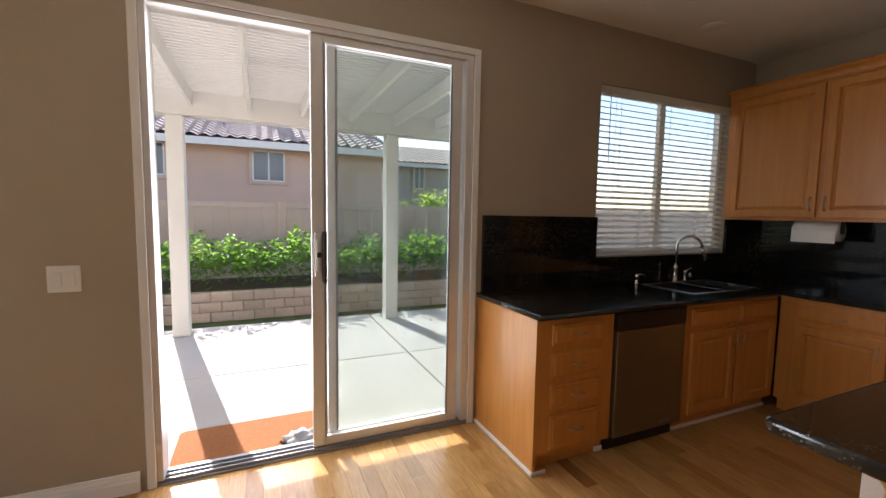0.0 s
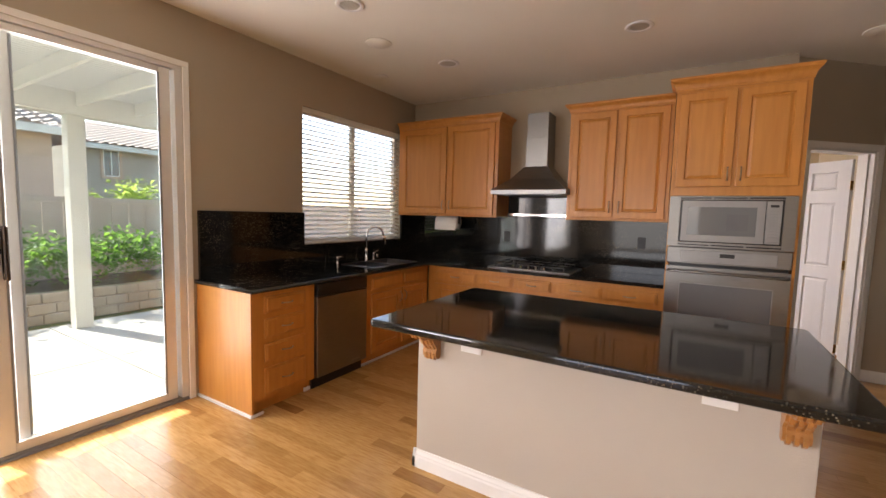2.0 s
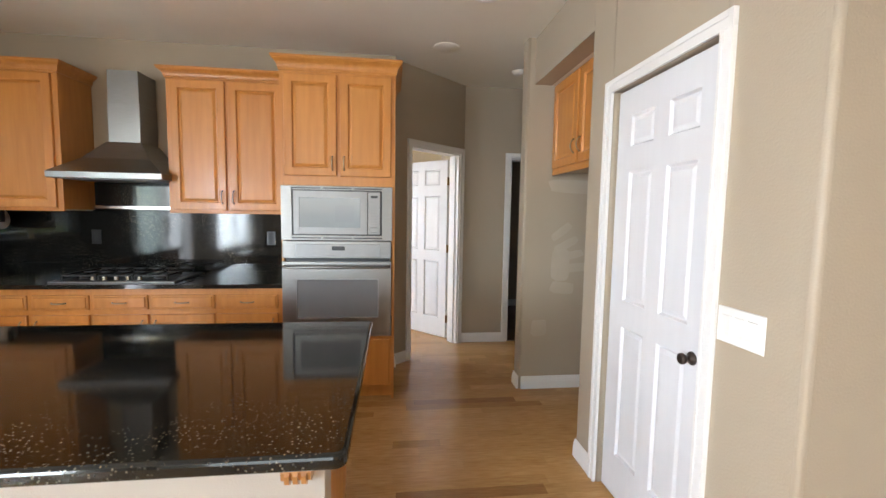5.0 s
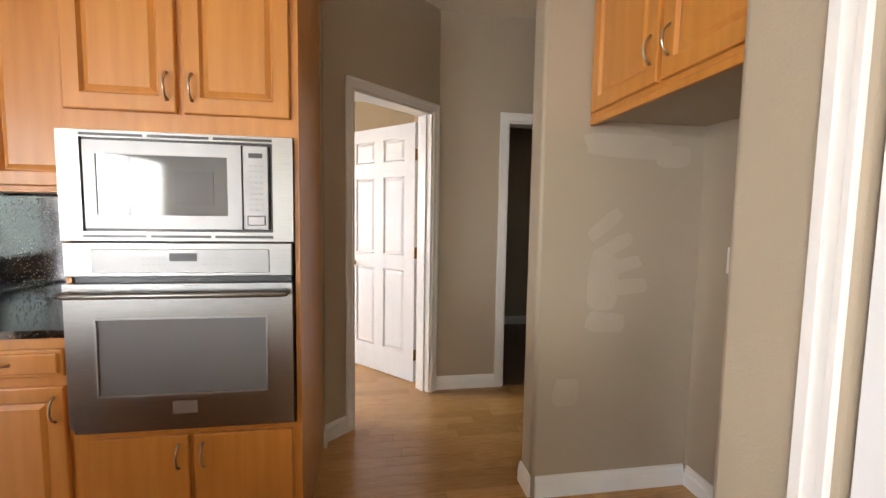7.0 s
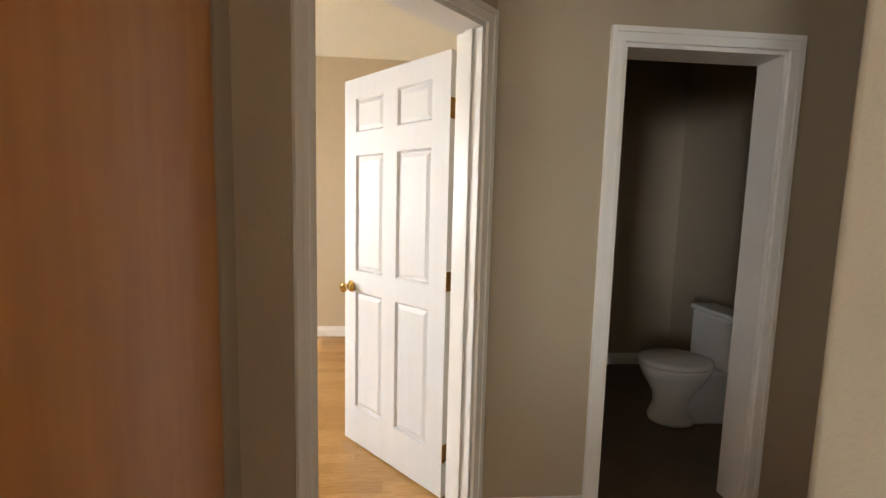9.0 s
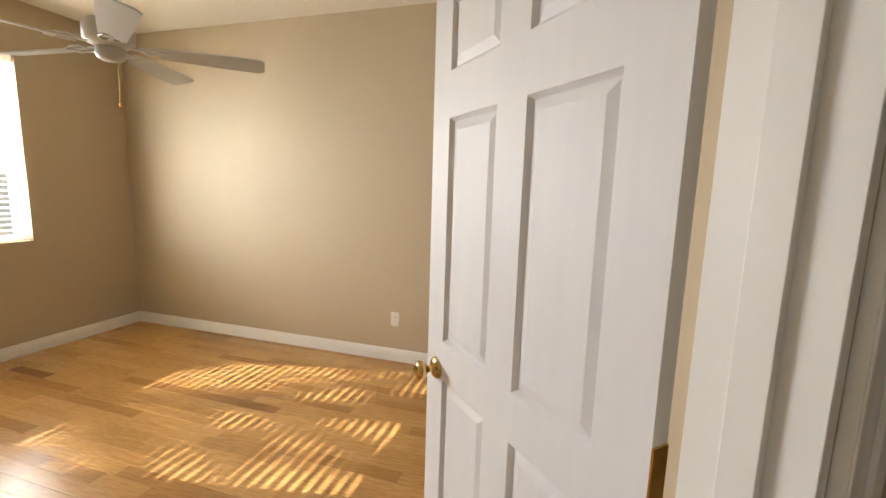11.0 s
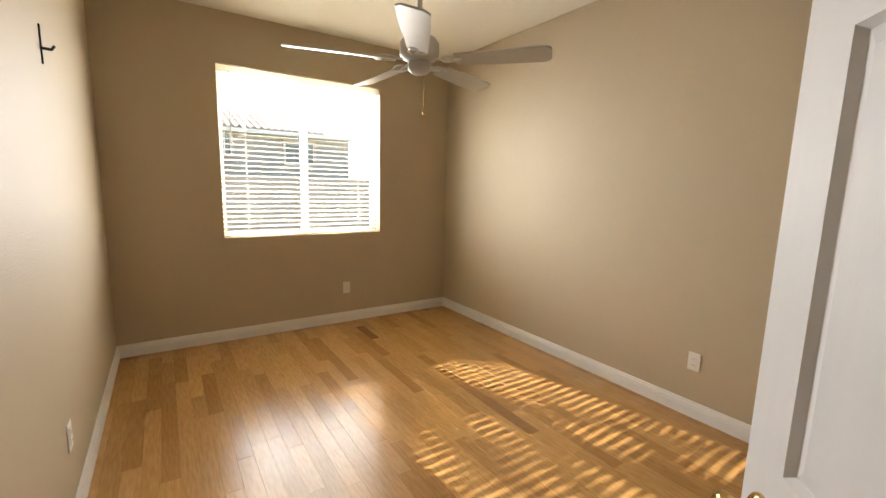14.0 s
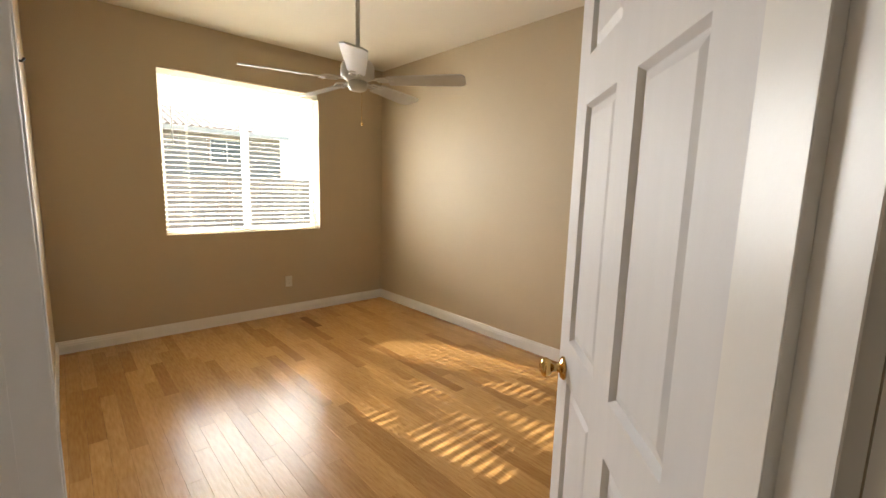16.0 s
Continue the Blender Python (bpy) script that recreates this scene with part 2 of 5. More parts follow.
def prism(pts, z0, z1, bm=None):
    bm = bm or bmesh.new()
    lo, hi = [bm.verts.new((x, y, z0)) for x, y in pts], [bm.verts.new((x, y, z1)) for x, y in pts]
    n = len(pts)
    bm.faces.new(lo[::-1]), bm.faces.new(hi)
    for i in range(n):
        bm.faces.new((lo[i], lo[(i + 1) % n], hi[(i + 1) % n], hi[i]))
    bmesh.ops.recalc_face_normals(bm, faces=bm.faces)
    return bm


def side_prism(pts, x0, x1, bm=None):
    """A profile in y and z, drawn along x."""
    b2 = prism(pts, x0, x1)
    b2.transform(Matrix(((0, 0, 1, 0), (1, 0, 0, 0), (0, 1, 0, 0), (0, 0, 0, 1))))
    return b2


def tube(pts, r, n=8, bm=None, cap=True):
    bm = bm or bmesh.new()
    pts = [Vector(p) for p in pts]
    rings = []
    for i, p in enumerate(pts):
        d = (pts[min(i + 1, len(pts) - 1)] - pts[max(i - 1, 0)]).normalized()
        side = d.orthogonal().normalized() if i == 0 else (side - d * side.dot(d)).normalized()
        up = d.cross(side)
        rad = r[i] if isinstance(r, (list, tuple)) else r
        rings.append([bm.verts.new(p + (side * math.cos(a) + up * math.sin(a)) * rad) for a in [2 * math.pi * k / n for k in range(n)]])
    for a, b in zip(rings, rings[1:]):
        for k in range(n):
            f = bm.faces.new((a[k], a[(k + 1) % n], b[(k + 1) % n], b[k]))
            f.smooth = True
    if cap:
        bm.faces.new(rings[0][::-1]), bm.faces.new(rings[-1])
    bmesh.ops.recalc_face_normals(bm, faces=bm.faces)
    return bm


def lathe(profile, n=20, m=None, bm=None):
    """A profile of (radius, height) turned about z, then moved by m."""
    bm = bm or bmesh.new()
    rings, made = [], []
    for r, z in profile:
        ring = [bm.verts.new((max(r, 0.0004) * math.cos(2 * math.pi * k / n), max(r, 0.0004) * math.sin(2 * math.pi * k / n), z)) for k in range(n)]
        rings.append(ring)
        made += ring
    for a, b in zip(rings, rings[1:]):
        for k in range(n):
            bm.faces.new((a[k], a[(k + 1) % n], b[(k + 1) % n], b[k])).smooth = True
    bm.faces.new(rings[0][::-1]), bm.faces.new(rings[-1])
    bmesh.ops.recalc_face_normals(bm, faces=bm.faces)
    if m is not None:
        bmesh.ops.transform(bm, matrix=m, verts=made)
    return bm


def mesh_of(name, bm, mat):
    me = bpy.data.meshes.new(name)
    bm.to_mesh(me)
    bm.free()
    me.materials.append(mat)
    return me


def part(name, bm, mat, parent, label=""):
    ob = new(name, bm if isinstance(bm, bpy.types.Mesh) else mesh_of(name, bm, mat))
    ob.parent = parent
    return tagged(ob, label)


def thing(name, label, category, x, y, z, rz=0, group="", kind=""):
    ob = new(name)
    ob.empty_display_size = 0.1
    ob.matrix_basis = pose(x, y, z, 0, 0, rz)
    return tagged(ob, label, category, group, kind)


def solid(name, bm, mat, label="", category="", kind=""):
    return tagged(new(name, mesh_of(name, bm, mat)), label, category, "", kind)


def grid_wall(length, t, height, holes=(), z0=0.0):
    """A wall along local x from 0, its face at y = 0 and its back at y = t, with holes (x0, x1, z0, z1) through it."""
    xs = sorted({0, length, *[h[0] for h in holes], *[h[1] for h in holes]})
    zs = sorted({z0, height, *[h[2] for h in holes], *[h[3] for h in holes]})
    solid_cell = {(i, k): not any(h[0] <= (xs[i] + xs[i + 1]) / 2 <= h[1] and h[2] <= (zs[k] + zs[k + 1]) / 2 <= h[3] for h in holes) for i in range(len(xs) - 1) for k in range(len(zs) - 1)}
    bm = bmesh.new()
    cache = {}

    def v(i, j, k):
        if (i, j, k) not in cache:
            cache[(i, j, k)] = bm.verts.new((xs[i], (0, t)[j], zs[k]))
        return cache[(i, j, k)]

    for (i, k), s in solid_cell.items():
        if not s:
            continue
        bm.faces.new((v(i, 0, k), v(i + 1, 0, k), v(i + 1, 0, k + 1), v(i, 0, k + 1)))
        bm.faces.new((v(i + 1, 1, k), v(i, 1, k), v(i, 1, k + 1), v(i + 1, 1, k + 1)))
        for di, dk, q in ((-1, 0, ((i, 1, k), (i, 0, k), (i, 0, k + 1), (i, 1, k + 1))), (1, 0, ((i + 1, 0, k), (i + 1, 1, k), (i + 1, 1, k + 1), (i + 1, 0, k + 1))),
                          (0, -1, ((i, 1, k), (i + 1, 1, k), (i + 1, 0, k), (i, 0, k))), (0, 1, ((i, 0, k + 1), (i + 1, 0, k + 1), (i + 1, 1, k + 1), (i, 1, k + 1)))):
            if not solid_cell.get((i + di, k + dk), False):
                bm.faces.new([v(*p) for p in q])
    return bm


def wall(name, x, y, rz, length, t, height, mat, holes=(), z0=0.0, label=""):
    ob = solid(name, grid_wall(length, t, height, holes, z0), mat, label or "painted plaster wall", "wall", "structure")
    ob.matrix_basis = pose(x, y, 0, 0, 0, rz)
    return ob


BASE_PROFILE = [(0, 0), (-0.016, 0), (-0.016, 0.062), (-0.013, 0.072), (-0.013, 0.080), (-0.008, 0.092), (-0.006, 0.104), (0, 0.106)]


def baseboard(x, y, rz, length):
    ob = solid("baseboard", side_prism(BASE_PROFILE, 0, length), TRIM, "white moulded baseboard along the wall", "baseboard", "structure")
    ob.matrix_basis = pose(x, y, 0, 0, 0, rz)
    return ob


def casing(name, x, y, rz, w0, w1, h, cw=0.06, cwl=None, first_leg=True):
    """Moulded door casing on a wall's face: the opening runs from w0 to w1 on local x, its top at h."""
    root = thing(name, "white moulded door casing round a doorway", "door casing", x, y, 0, rz, kind="structure")
    cwl = cwl or cw
    for n, a in (("casing_side", boxes((w0 - cwl, w0, -0.014, 0, 0, h), (w0 - cwl, w0 - cwl * 0.62, -0.02, -0.0141, 0, h + cw), (w0 - 0.014, w0, -0.017, -0.0141, 0, h), bevel=0.0008)),
                 ("casing_side", boxes((w1, w1 + cw, -0.014, 0, 0, h), (w1 + cw * 0.62, w1 + cw, -0.02, -0.0141, 0, h + cw), (w1, w1 + 0.014, -0.017, -0.0141, 0, h), bevel=0.0008)),
                 ("casing_head", boxes((w0 - cwl, w1 + cw, -0.014, 0, h + 0.0005, h + cw), (w0 - cwl * 0.6, w1 + cw * 0.6, -0.02, -0.0141, h + cw * 0.62, h + cw), bevel=0.0008))):
        if first_leg or n != "casing_side" or min(v.co.x for v in a.verts) > w0:
            part(n, a, TRIM, root)
    return root


def panel_board(w, h, t, cells, mat_inset=0.012, depth=0.008, rise=0.006, slope=0.03):
    """A board from (0, 0, 0) to (w, t, h) with raised panels (x0, x1, z0, z1) in both faces."""
    xs = sorted({0, w, *[c[0] for c in cells], *[c[1] for c in cells]})
    zs = sorted({0, h, *[c[2] for c in cells], *[c[3] for c in cells]})
    bm = bmesh.new()
    fronts = []
    for j, y in ((0, 0.0), (1, t)):
        g = {(i, k): bm.verts.new((x, y, z)) for i, x in enumerate(xs) for k, z in enumerate(zs)}
        for i in range(len(xs) - 1):
            for k in range(len(zs) - 1):
                q = [g[i, k], g[i + 1, k], g[i + 1, k + 1], g[i, k + 1]]
                f = bm.faces.new(q if j == 0 else q[::-1])
                mx, mz = (xs[i] + xs[i + 1]) / 2, (zs[k] + zs[k + 1]) / 2
                if any(c[0] < mx < c[1] and c[2] < mz < c[3] for c in cells):
                    fronts.append(f)
        if j == 0:
            g0 = g
        else:
            nx, nz = len(xs) - 1, len(zs) - 1
            for i in range(nx):
                bm.faces.new((g0[i, 0], g[i, 0], g[i + 1, 0], g0[i + 1, 0]))
                bm.faces.new((g0[i, nz], g0[i + 1, nz], g[i + 1, nz], g[i, nz]))
            for k in range(nz):
                bm.faces.new((g0[0, k], g0[0, k + 1], g[0, k + 1], g[0, k]))
                bm.faces.new((g0[nx, k], g[nx, k], g[nx, k + 1], g0[nx, k + 1]))
    bmesh.ops.recalc_face_normals(bm, faces=bm.faces)
    bmesh.ops.inset_individual(bm, faces=fronts, thickness=mat_inset, depth=-depth)
    bmesh.ops.inset_individual(bm, faces=fronts, thickness=0.004, depth=0)
    bmesh.ops.inset_individual(bm, faces=fronts, thickness=slope, depth=rise)
    return bm


def bow_pull(length, out=0.028, vertical=False):
    pts = []
    for i in range(9):
        a = i / 8
        y = -out * math.sin(math.pi * min(max(a * 1.0, 0), 1)) ** 0.6
        pts.append(((a - 0.5) * length, y, 0) if not vertical else (0, y, (a - 0.5) * length))
    return tube(pts, [0.006, 0.0045, 0.0045, 0.005, 0.0055, 0.005, 0.0045, 0.0045, 0.006], 6)


def cabinet_door(parent, x0, x1, z0, z1, y, handle=None, hz=None, mat=None):
    """An oak raised-panel door on a cabinet's front at local y; handle: the local x of its pull."""
    w, h = x1 - x0, z1 - z0
    bm = panel_board(w, h, 0.034, [(0.058, w - 0.058, 0.058, h - 0.058)], 0.012, 0.013, 0.009, 0.026)
    rim = [e for e in bm.edges if len(e.link_faces) == 2 and all(min(abs(v.co.x), abs(v.co.x - w), abs(v.co.z), abs(v.co.z - h)) < 1e-5 for v in e.verts) and all(v.co.y < 1e-5 for v in e.verts) and abs(e.link_faces[0].normal.dot(e.link_faces[1].normal)) < 0.5]
    bmesh.ops.bevel(bm, geom=rim, offset=0.006, segments=2, affect="EDGES", profile=0.5)
    bm.transform(Matrix.Translation((x0, y - 0.02, z0)))
    d = part("door", bm, mat or OAK, parent)
    if handle is not None:
        b2 = bow_pull(0.10, vertical=True)
        b2.transform(Matrix.Translation((handle, y - 0.02, hz)))
        part("handle", b2, NICKEL, d, "worn nickel bow pull")


def drawer_front(parent, x0, x1, z0, z1, y, pull=True, name="drawer"):
    d = part(name, boxes((x0, x1, y - 0.014, y + 0.004, z0, z1), (x0 + 0.014, x1 - 0.014, y - 0.024, y - 0.010, z0 + 0.014, z1 - 0.014), bevel=0.007, seg=2), OAK, parent)
    if pull:
        b2 = bow_pull(0.095)
        b2.transform(Matrix.Translation(((x0 + x1) / 2, y - 0.024, (z0 + z1) / 2)))
        part("handle", b2, NICKEL, d, "worn nickel bow pull")


def crown(x0, x1, ydepth, z, h=0.105, left=True, right=True):
    """A crown moulding round a cabinet's top: a cove that flares out to a cap."""
    bm = bmesh.new()
    rings = []
    for o, a in ((0.003, 0), (0.008, 0.02), (0.008, 0.16), (0.012, 0.2), (0.015, 0.38), (0.023, 0.55), (0.036, 0.68), (0.044, 0.74), (0.044, 0.8), (0.05, 0.83), (0.05, 1.0)):
        xa, xb = x0 - (o if left else 0), x1 + (o if right else 0)
        rings.append([bm.verts.new((x, y, z + a * h)) for x, y in ((xa, -o), (xb, -o), (xb, ydepth), (xa, ydepth))])
    for p, q in zip(rings, rings[1:]):
        for k in range(4):
            bm.faces.new((p[k], p[(k + 1) % 4], q[(k + 1) % 4], q[k]))
    bm.faces.new(rings[0][::-1]), bm.faces.new(rings[-1])
    bmesh.ops.recalc_face_normals(bm, faces=bm.faces)
    return bm


# ---- structure ----
H = 2.86
WIN = (2.917, 4.455, 1.13, 2.435)
RWIN = (5.803, 7.316, 0.948, 2.44)
# exterior wall of kitchen and family room; its face at y = 3.08
wall("wall_north", -4.6, 3.08, 0, 9.35, 0.16, H, WALL,
     [(1.0, 3.4, 0.55, 2.35), (4.64, 6.44, 0, 2.46), (WIN[0] + 4.6, WIN[1] + 4.6, WIN[2], WIN[3])], label="greige painted exterior wall of the kitchen")
wall("wall_bedroom_north", 4.98, 3.05, 0, 3.35, 0.19, H, ROOMWALL, [(RWIN[0] - 4.98, RWIN[1] - 4.98, RWIN[2], RWIN[3])], label="tan bedroom wall with a window")
wall("wall_bedroom_east", 8.168, 3.05, -90, 4.85, 0.15, H, ROOMWALL, label="tan bedroom wall with orange-peel texture")
wall("wall_bedroom_south", 8.168, -1.60, 180, 2.53, 0.14, H, ROOMWALL, label="tan bedroom wall behind the door")
wall("wall_range", 4.75, 3.08, -90, 3.87, 0.12, H, WALL, label="greige kitchen wall behind the range")
wall("wall_bedroom_west", 4.98, -0.80, 90, 4.04, 0.11, H, ROOMWALL, label="tan bedroom wall beside the door")
# the wall at 45 degrees with the bedroom door
UX, UY, NX, NY, AX, AY = 0.6587, -0.7524, 0.7524, 0.6587, 4.8133, -0.7709
D0, D1, DH, DT = 0.23, 0.965, 2.115, 0.135


def slant(s, k):
    return (AX + UX * s + NX * k, AY + UY * s + NY * k)


solid("wall_slant_stub", prism([slant(0, 0), slant(D0, 0), slant(D0, DT), slant(0, DT)], 0, H), WALL, "greige angled wall beside the bedroom door", "wall", "structure")
solid("wall_slant_end", prism([slant(D1, 0), (5.495, -1.55), (5.636, -1.552), (5.636, -1.61), (5.74, -1.61), slant(1.16, DT), slant(D1, DT)], 0, H), WALL, "greige angled wall beside the bedroom door", "wall", "structure")
solid("wall_slant_head", prism([slant(D0, 0), slant(D1, 0), slant(D1, DT), slant(D0, DT)], DH, H), WALL, "greige wall above the bedroom door", "wall", "structure")
# hall and powder room
wall("wall_hall_end", 5.495, -1.55, -90, 2.05, 0.14, H, WALL, [(0.53, 1.25, 0, 2.09)], label="greige hall wall with the powder room door")
wall("wall_hall_south", 5.635, -3.6, 180, 1.5, 0.14, H, WALL)
wall("wall_powder_east", 7.35, -1.74, -90, 1.86, 0.1, H, WALL)
wall("wall_powder_south", 7.35, -3.60, 180, 1.72, 0.14, H, WALL)
# pantry, refrigerator alcove and the stub beside it
PY = -1.89


def rounded(pts, r=0.02, n=4):
    out = []
    for i, p in enumerate(pts):
        p, a, b = Vector(p), Vector(pts[i - 1]), Vector(pts[(i + 1) % len(pts)])
        d0, d1 = (a - p).normalized(), (b - p).normalized()
        for k in range(n + 1):
            t = k / n
            out.append(tuple((p + d0 * r) * (1 - t) ** 2 + 2 * t * (1 - t) * p + (p + d1 * r) * t ** 2))
    return out


def bullnose_wall(name, pts, z0, z1, mat, label):
    ob = solid(name, prism(rounded(pts), z0, z1), mat, label, "wall", "structure")
    for p in ob.data.polygons:
        p.use_smooth = p.area < 0.05 and abs(p.normal.z) < 0.5
    return ob


bullnose_wall("wall_pantry_end", [(1.84, PY), (1.84, -5.0), (1.96, -5.0), (1.96, PY - 0.12), (2.225, PY - 0.12), (2.225, PY)], 0, H, WALL, "greige bullnose wall end beside the pantry door")
bullnose_wall("wall_pantry_mid", [(2.94, PY), (2.94, PY - 0.12), (3.09, PY - 0.12), (3.09, -2.665), (3.20, -2.665), (3.20, PY)], 0, H, WALL, "greige bullnose wall between pantry and alcove")
solid("wall_pantry_head", prism([(2.205, PY - 0.002), (2.96, PY - 0.002), (2.96, PY - 0.118), (2.205, PY - 0.118)], 2.09, H), WALL, "greige wall above the pantry door", "wall", "structure")
stub = bullnose_wall("wall_alcove_stub", [(4.185, -1.83), (4.185, -3.6), (4.325, -3.6), (4.325, -1.83)], 0, H, PATCHED, "greige alcove wall with patched paint spots")
solid("wall_alcove_head", prism([(3.18, PY - 0.002), (4.20, PY - 0.002), (4.20, PY - 0.14), (3.18, PY - 0.14)], 2.50, H), WALL, "greige header over the refrigerator alcove", "wall", "structure")
wall("wall_alcove_back", 4.185, -2.665, 180, 1.09, 0.12, H, PATCHED, label="greige alcove wall with patched paint")
solid("alcove_ceiling", boxes((3.20, 4.185, -2.665, PY - 0.14, 2.50, 2.56)), CEIL, "painted ceiling of the alcove", "ceiling", "structure")
wall("wall_pantry_back", 3.14, -2.80, 180, 1.18, 0.1, H, WALL)
# brushed spots of touch-up paint on the alcove wall: middle y, middle z, length, width, slant
for pi, (py, pz, pl, pwid, ps) in enumerate(((-2.27, 1.70, 0.46, 0.11, -2), (-2.50, 1.66, 0.18, 0.10, 3), (-2.16, 1.33, 0.20, 0.065, 38), (-2.20, 1.22, 0.22, 0.07, 28), (-2.24, 1.13, 0.24, 0.06, 14), (-2.27, 1.03, 0.24, 0.075, 4), (-2.16, 1.05, 0.16, 0.26, 0), (-2.18, 0.86, 0.2, 0.10, -6), (-1.99, 0.52, 0.13, 0.14, 0))):
    pts_ = []
    for q in range(22):
        ang = 2 * math.pi * q / 22
        cx_, cz_ = math.copysign(abs(math.cos(ang)) ** 0.45, math.cos(ang)) * pl / 2, math.copysign(abs(math.sin(ang)) ** 0.45, math.sin(ang)) * pwid / 2
        wob = 1 + 0.12 * noise.noise(Vector((math.cos(ang) * 2, math.sin(ang) * 2, py * 9 + pz * 5)))
        rs = radians(ps)
        pts_.append((py - (cx_ * math.cos(rs) - cz_ * math.sin(rs)) * wob, pz + (cx_ * math.sin(rs) + cz_ * math.cos(rs)) * wob))
    part("paint_patch", side_prism(pts_, 4.1842 - 0.0004 * pi, 4.1856), PATCH, stub, "lighter brushed touch-up paint")
# family room behind the walk
# the west opening is assumed, cut for the fill light
wall("wall_west", -4.6, -5.0, 90, 8.1, 0.15, H, WALL, [(4.8, 7.0, 0.55, 2.35)])
wall("wall_south", 1.96, -5.0, 180, 6.56, 0.15, H, WALL)
solid("ceiling", boxes((-4.75, 8.32, -5.15, 3.24, H, H + 0.15)), CEIL, "cream painted flat ceiling", "ceiling", "structure")
roof_over = solid("house_roof_slab", boxes((-5.0, 8.8, -5.5, 3.6, H + 0.16, H + 0.35)), STUCCO, "roof slab over the house", "roof", "structure")
solid("powder_floor", boxes((5.5, 7.35, -3.6, -1.74, 0.0, 0.004)), DARKFLOOR, "dark tile floor of the powder room", "floor", "structure")

# baseboards
baseboard(-4.6, 3.08, 0, 4.57)
baseboard(4.98, -0.69, 90, 3.74)
baseboard(4.98, 3.05, 0, 3.19)
baseboard(8.168, 3.05, -90, 4.65)
baseboard(5.495, -1.555, -90, 0.465)
baseboard(*slant(0.02, 0), math.degrees(math.atan2(UY, UX)), 0.165)
baseboard(4.752, -0.79, 0, 0.07)
baseboard(4.185, -1.85, -90, 0.80)
baseboard(4.168, -2.665, 180, 0.95)
baseboard(4.325, -1.83, 180, 0.14)
baseboard(3.20, PY, 180, 0.198)
baseboard(2.16, PY, 180, 0.32)
baseboard(1.84, PY, -90, 3.0)
baseboard(7.35, -1.76, -90, 1.8)
baseboard(8.168, -1.60, 180, 2.4)

# door casings and jambs
SLANT_A = math.degrees(math.atan2(UY, UX))
casing("door_casing_bedroom", AX, AY, SLANT_A, D0, D1, DH, 0.058, 0.055)
jamb = thing("door_jamb_bedroom", "white painted door jamb with stop and hinges", "door jamb", AX, AY, 0, SLANT_A, kind="structure")
part("jamb_side", boxes((D0, D0 + 0.016, 0.0, DT, 0, DH), (D0 + 0.016, D0 + 0.027, 0.045, DT - 0.05, 0, DH), bevel=0.001), TRIM, jamb)
part("jamb_side", boxes((D1 - 0.016, D1, 0.0, DT, 0, DH), (D1 - 0.027, D1 - 0.016, 0.045, DT - 0.05, 0, DH), bevel=0.001), TRIM, jamb)
part("jamb_head", boxes((D0 + 0.016, D1 - 0.016, 0.0, DT, DH - 0.016, DH)), TRIM, jamb)
casing("door_casing_bedroom_inside", *slant(D1 + D0, DT), SLANT_A + 180, D0, D1, DH, 0.058, 0.001, False)
casing("door_casing_powder", 5.495, -1.60, -90, 0.48, 1.20, 2.09)
pj = thing("door_jamb_powder", "white painted door jamb", "door jamb", 5.495, -1.60, 0, -90, kind="structure")
part("jamb_side", boxes((0.48, 0.496, 0, 0.14, 0, 2.09)), TRIM, pj)
part("jamb_side", boxes((1.184, 1.20, 0, 0.14, 0, 2.09)), TRIM, pj)
part("jamb_head", boxes((0.496, 1.184, 0, 0.14, 2.074, 2.09)), TRIM, pj)
casing("door_casing_pantry", 2.94, PY, 180, 0.0, 0.715, 2.09)


# ---- doors ----
def six_panel(w, h):
    a, b = 0.115, 0.10
    c = (w - 2 * a - b) / 2
    cols = ((a, a + c), (a + c + b, w - a))
    rows = ((0.22, 0.90), (1.03, 1.67), (1.79, h - 0.13))
    return [(x0, x1, z0, z1) for x0, x1 in cols for z0, z1 in rows]


def door_knob(parent, x, y, z, mat, label, out=-1, size=1.0):
    m = Matrix.Translation((x, y, z)) @ Matrix.Rotation(radians(90 * -out), 4, "X") @ Matrix.Scale(size, 4)
    k = part("knob", lathe([(0.0, 0.0), (0.034, 0.0), (0.034, 0.004), (0.028, 0.010), (0.014, 0.013), (0.011, 0.024), (0.013, 0.034), (0.024, 0.042), (0.0285, 0.052), (0.027, 0.062), (0.018, 0.068), (0.008, 0.067), (0.0, 0.067)], 24, m), mat, parent, label)
    return k


# the bedroom door stands open at a right angle to its wall; its hinge is at local x = 0
HX, HY = 5.6266, -1.383
leaf = thing("bedroom_door", "open white six-panel door with a brass knob", "door", HX, HY, 0.012, 43.6)
cells = [(0.11, 0.345, 0.22, 0.90), (0.11, 0.345, 1.02, 1.657), (0.11, 0.345, 1.78, 1.96), (0.453, 0.683, 0.22, 0.90), (0.453, 0.683, 1.02, 1.657), (0.453, 0.683, 1.78, 1.96)]
bm = panel_board(0.785, 2.065, 0.035, cells, 0.014, 0.012, 0.007, 0.03)
bm.transform(Matrix.Translation((0, -0.035, 0)))
part("leaf", bm, DOORWHITE, leaf)
door_knob(leaf, 0.72, 0.0, 0.925, BRASS, "polished brass knob", 1)
door_knob(leaf, 0.72, -0.035, 0.925, BRASS, "polished brass knob", -1)
part("latch", boxes((0.785, 0.787, -0.029, -0.006, 0.895, 0.955), bevel=0.0008), BRASS, leaf, "brass latch plate")
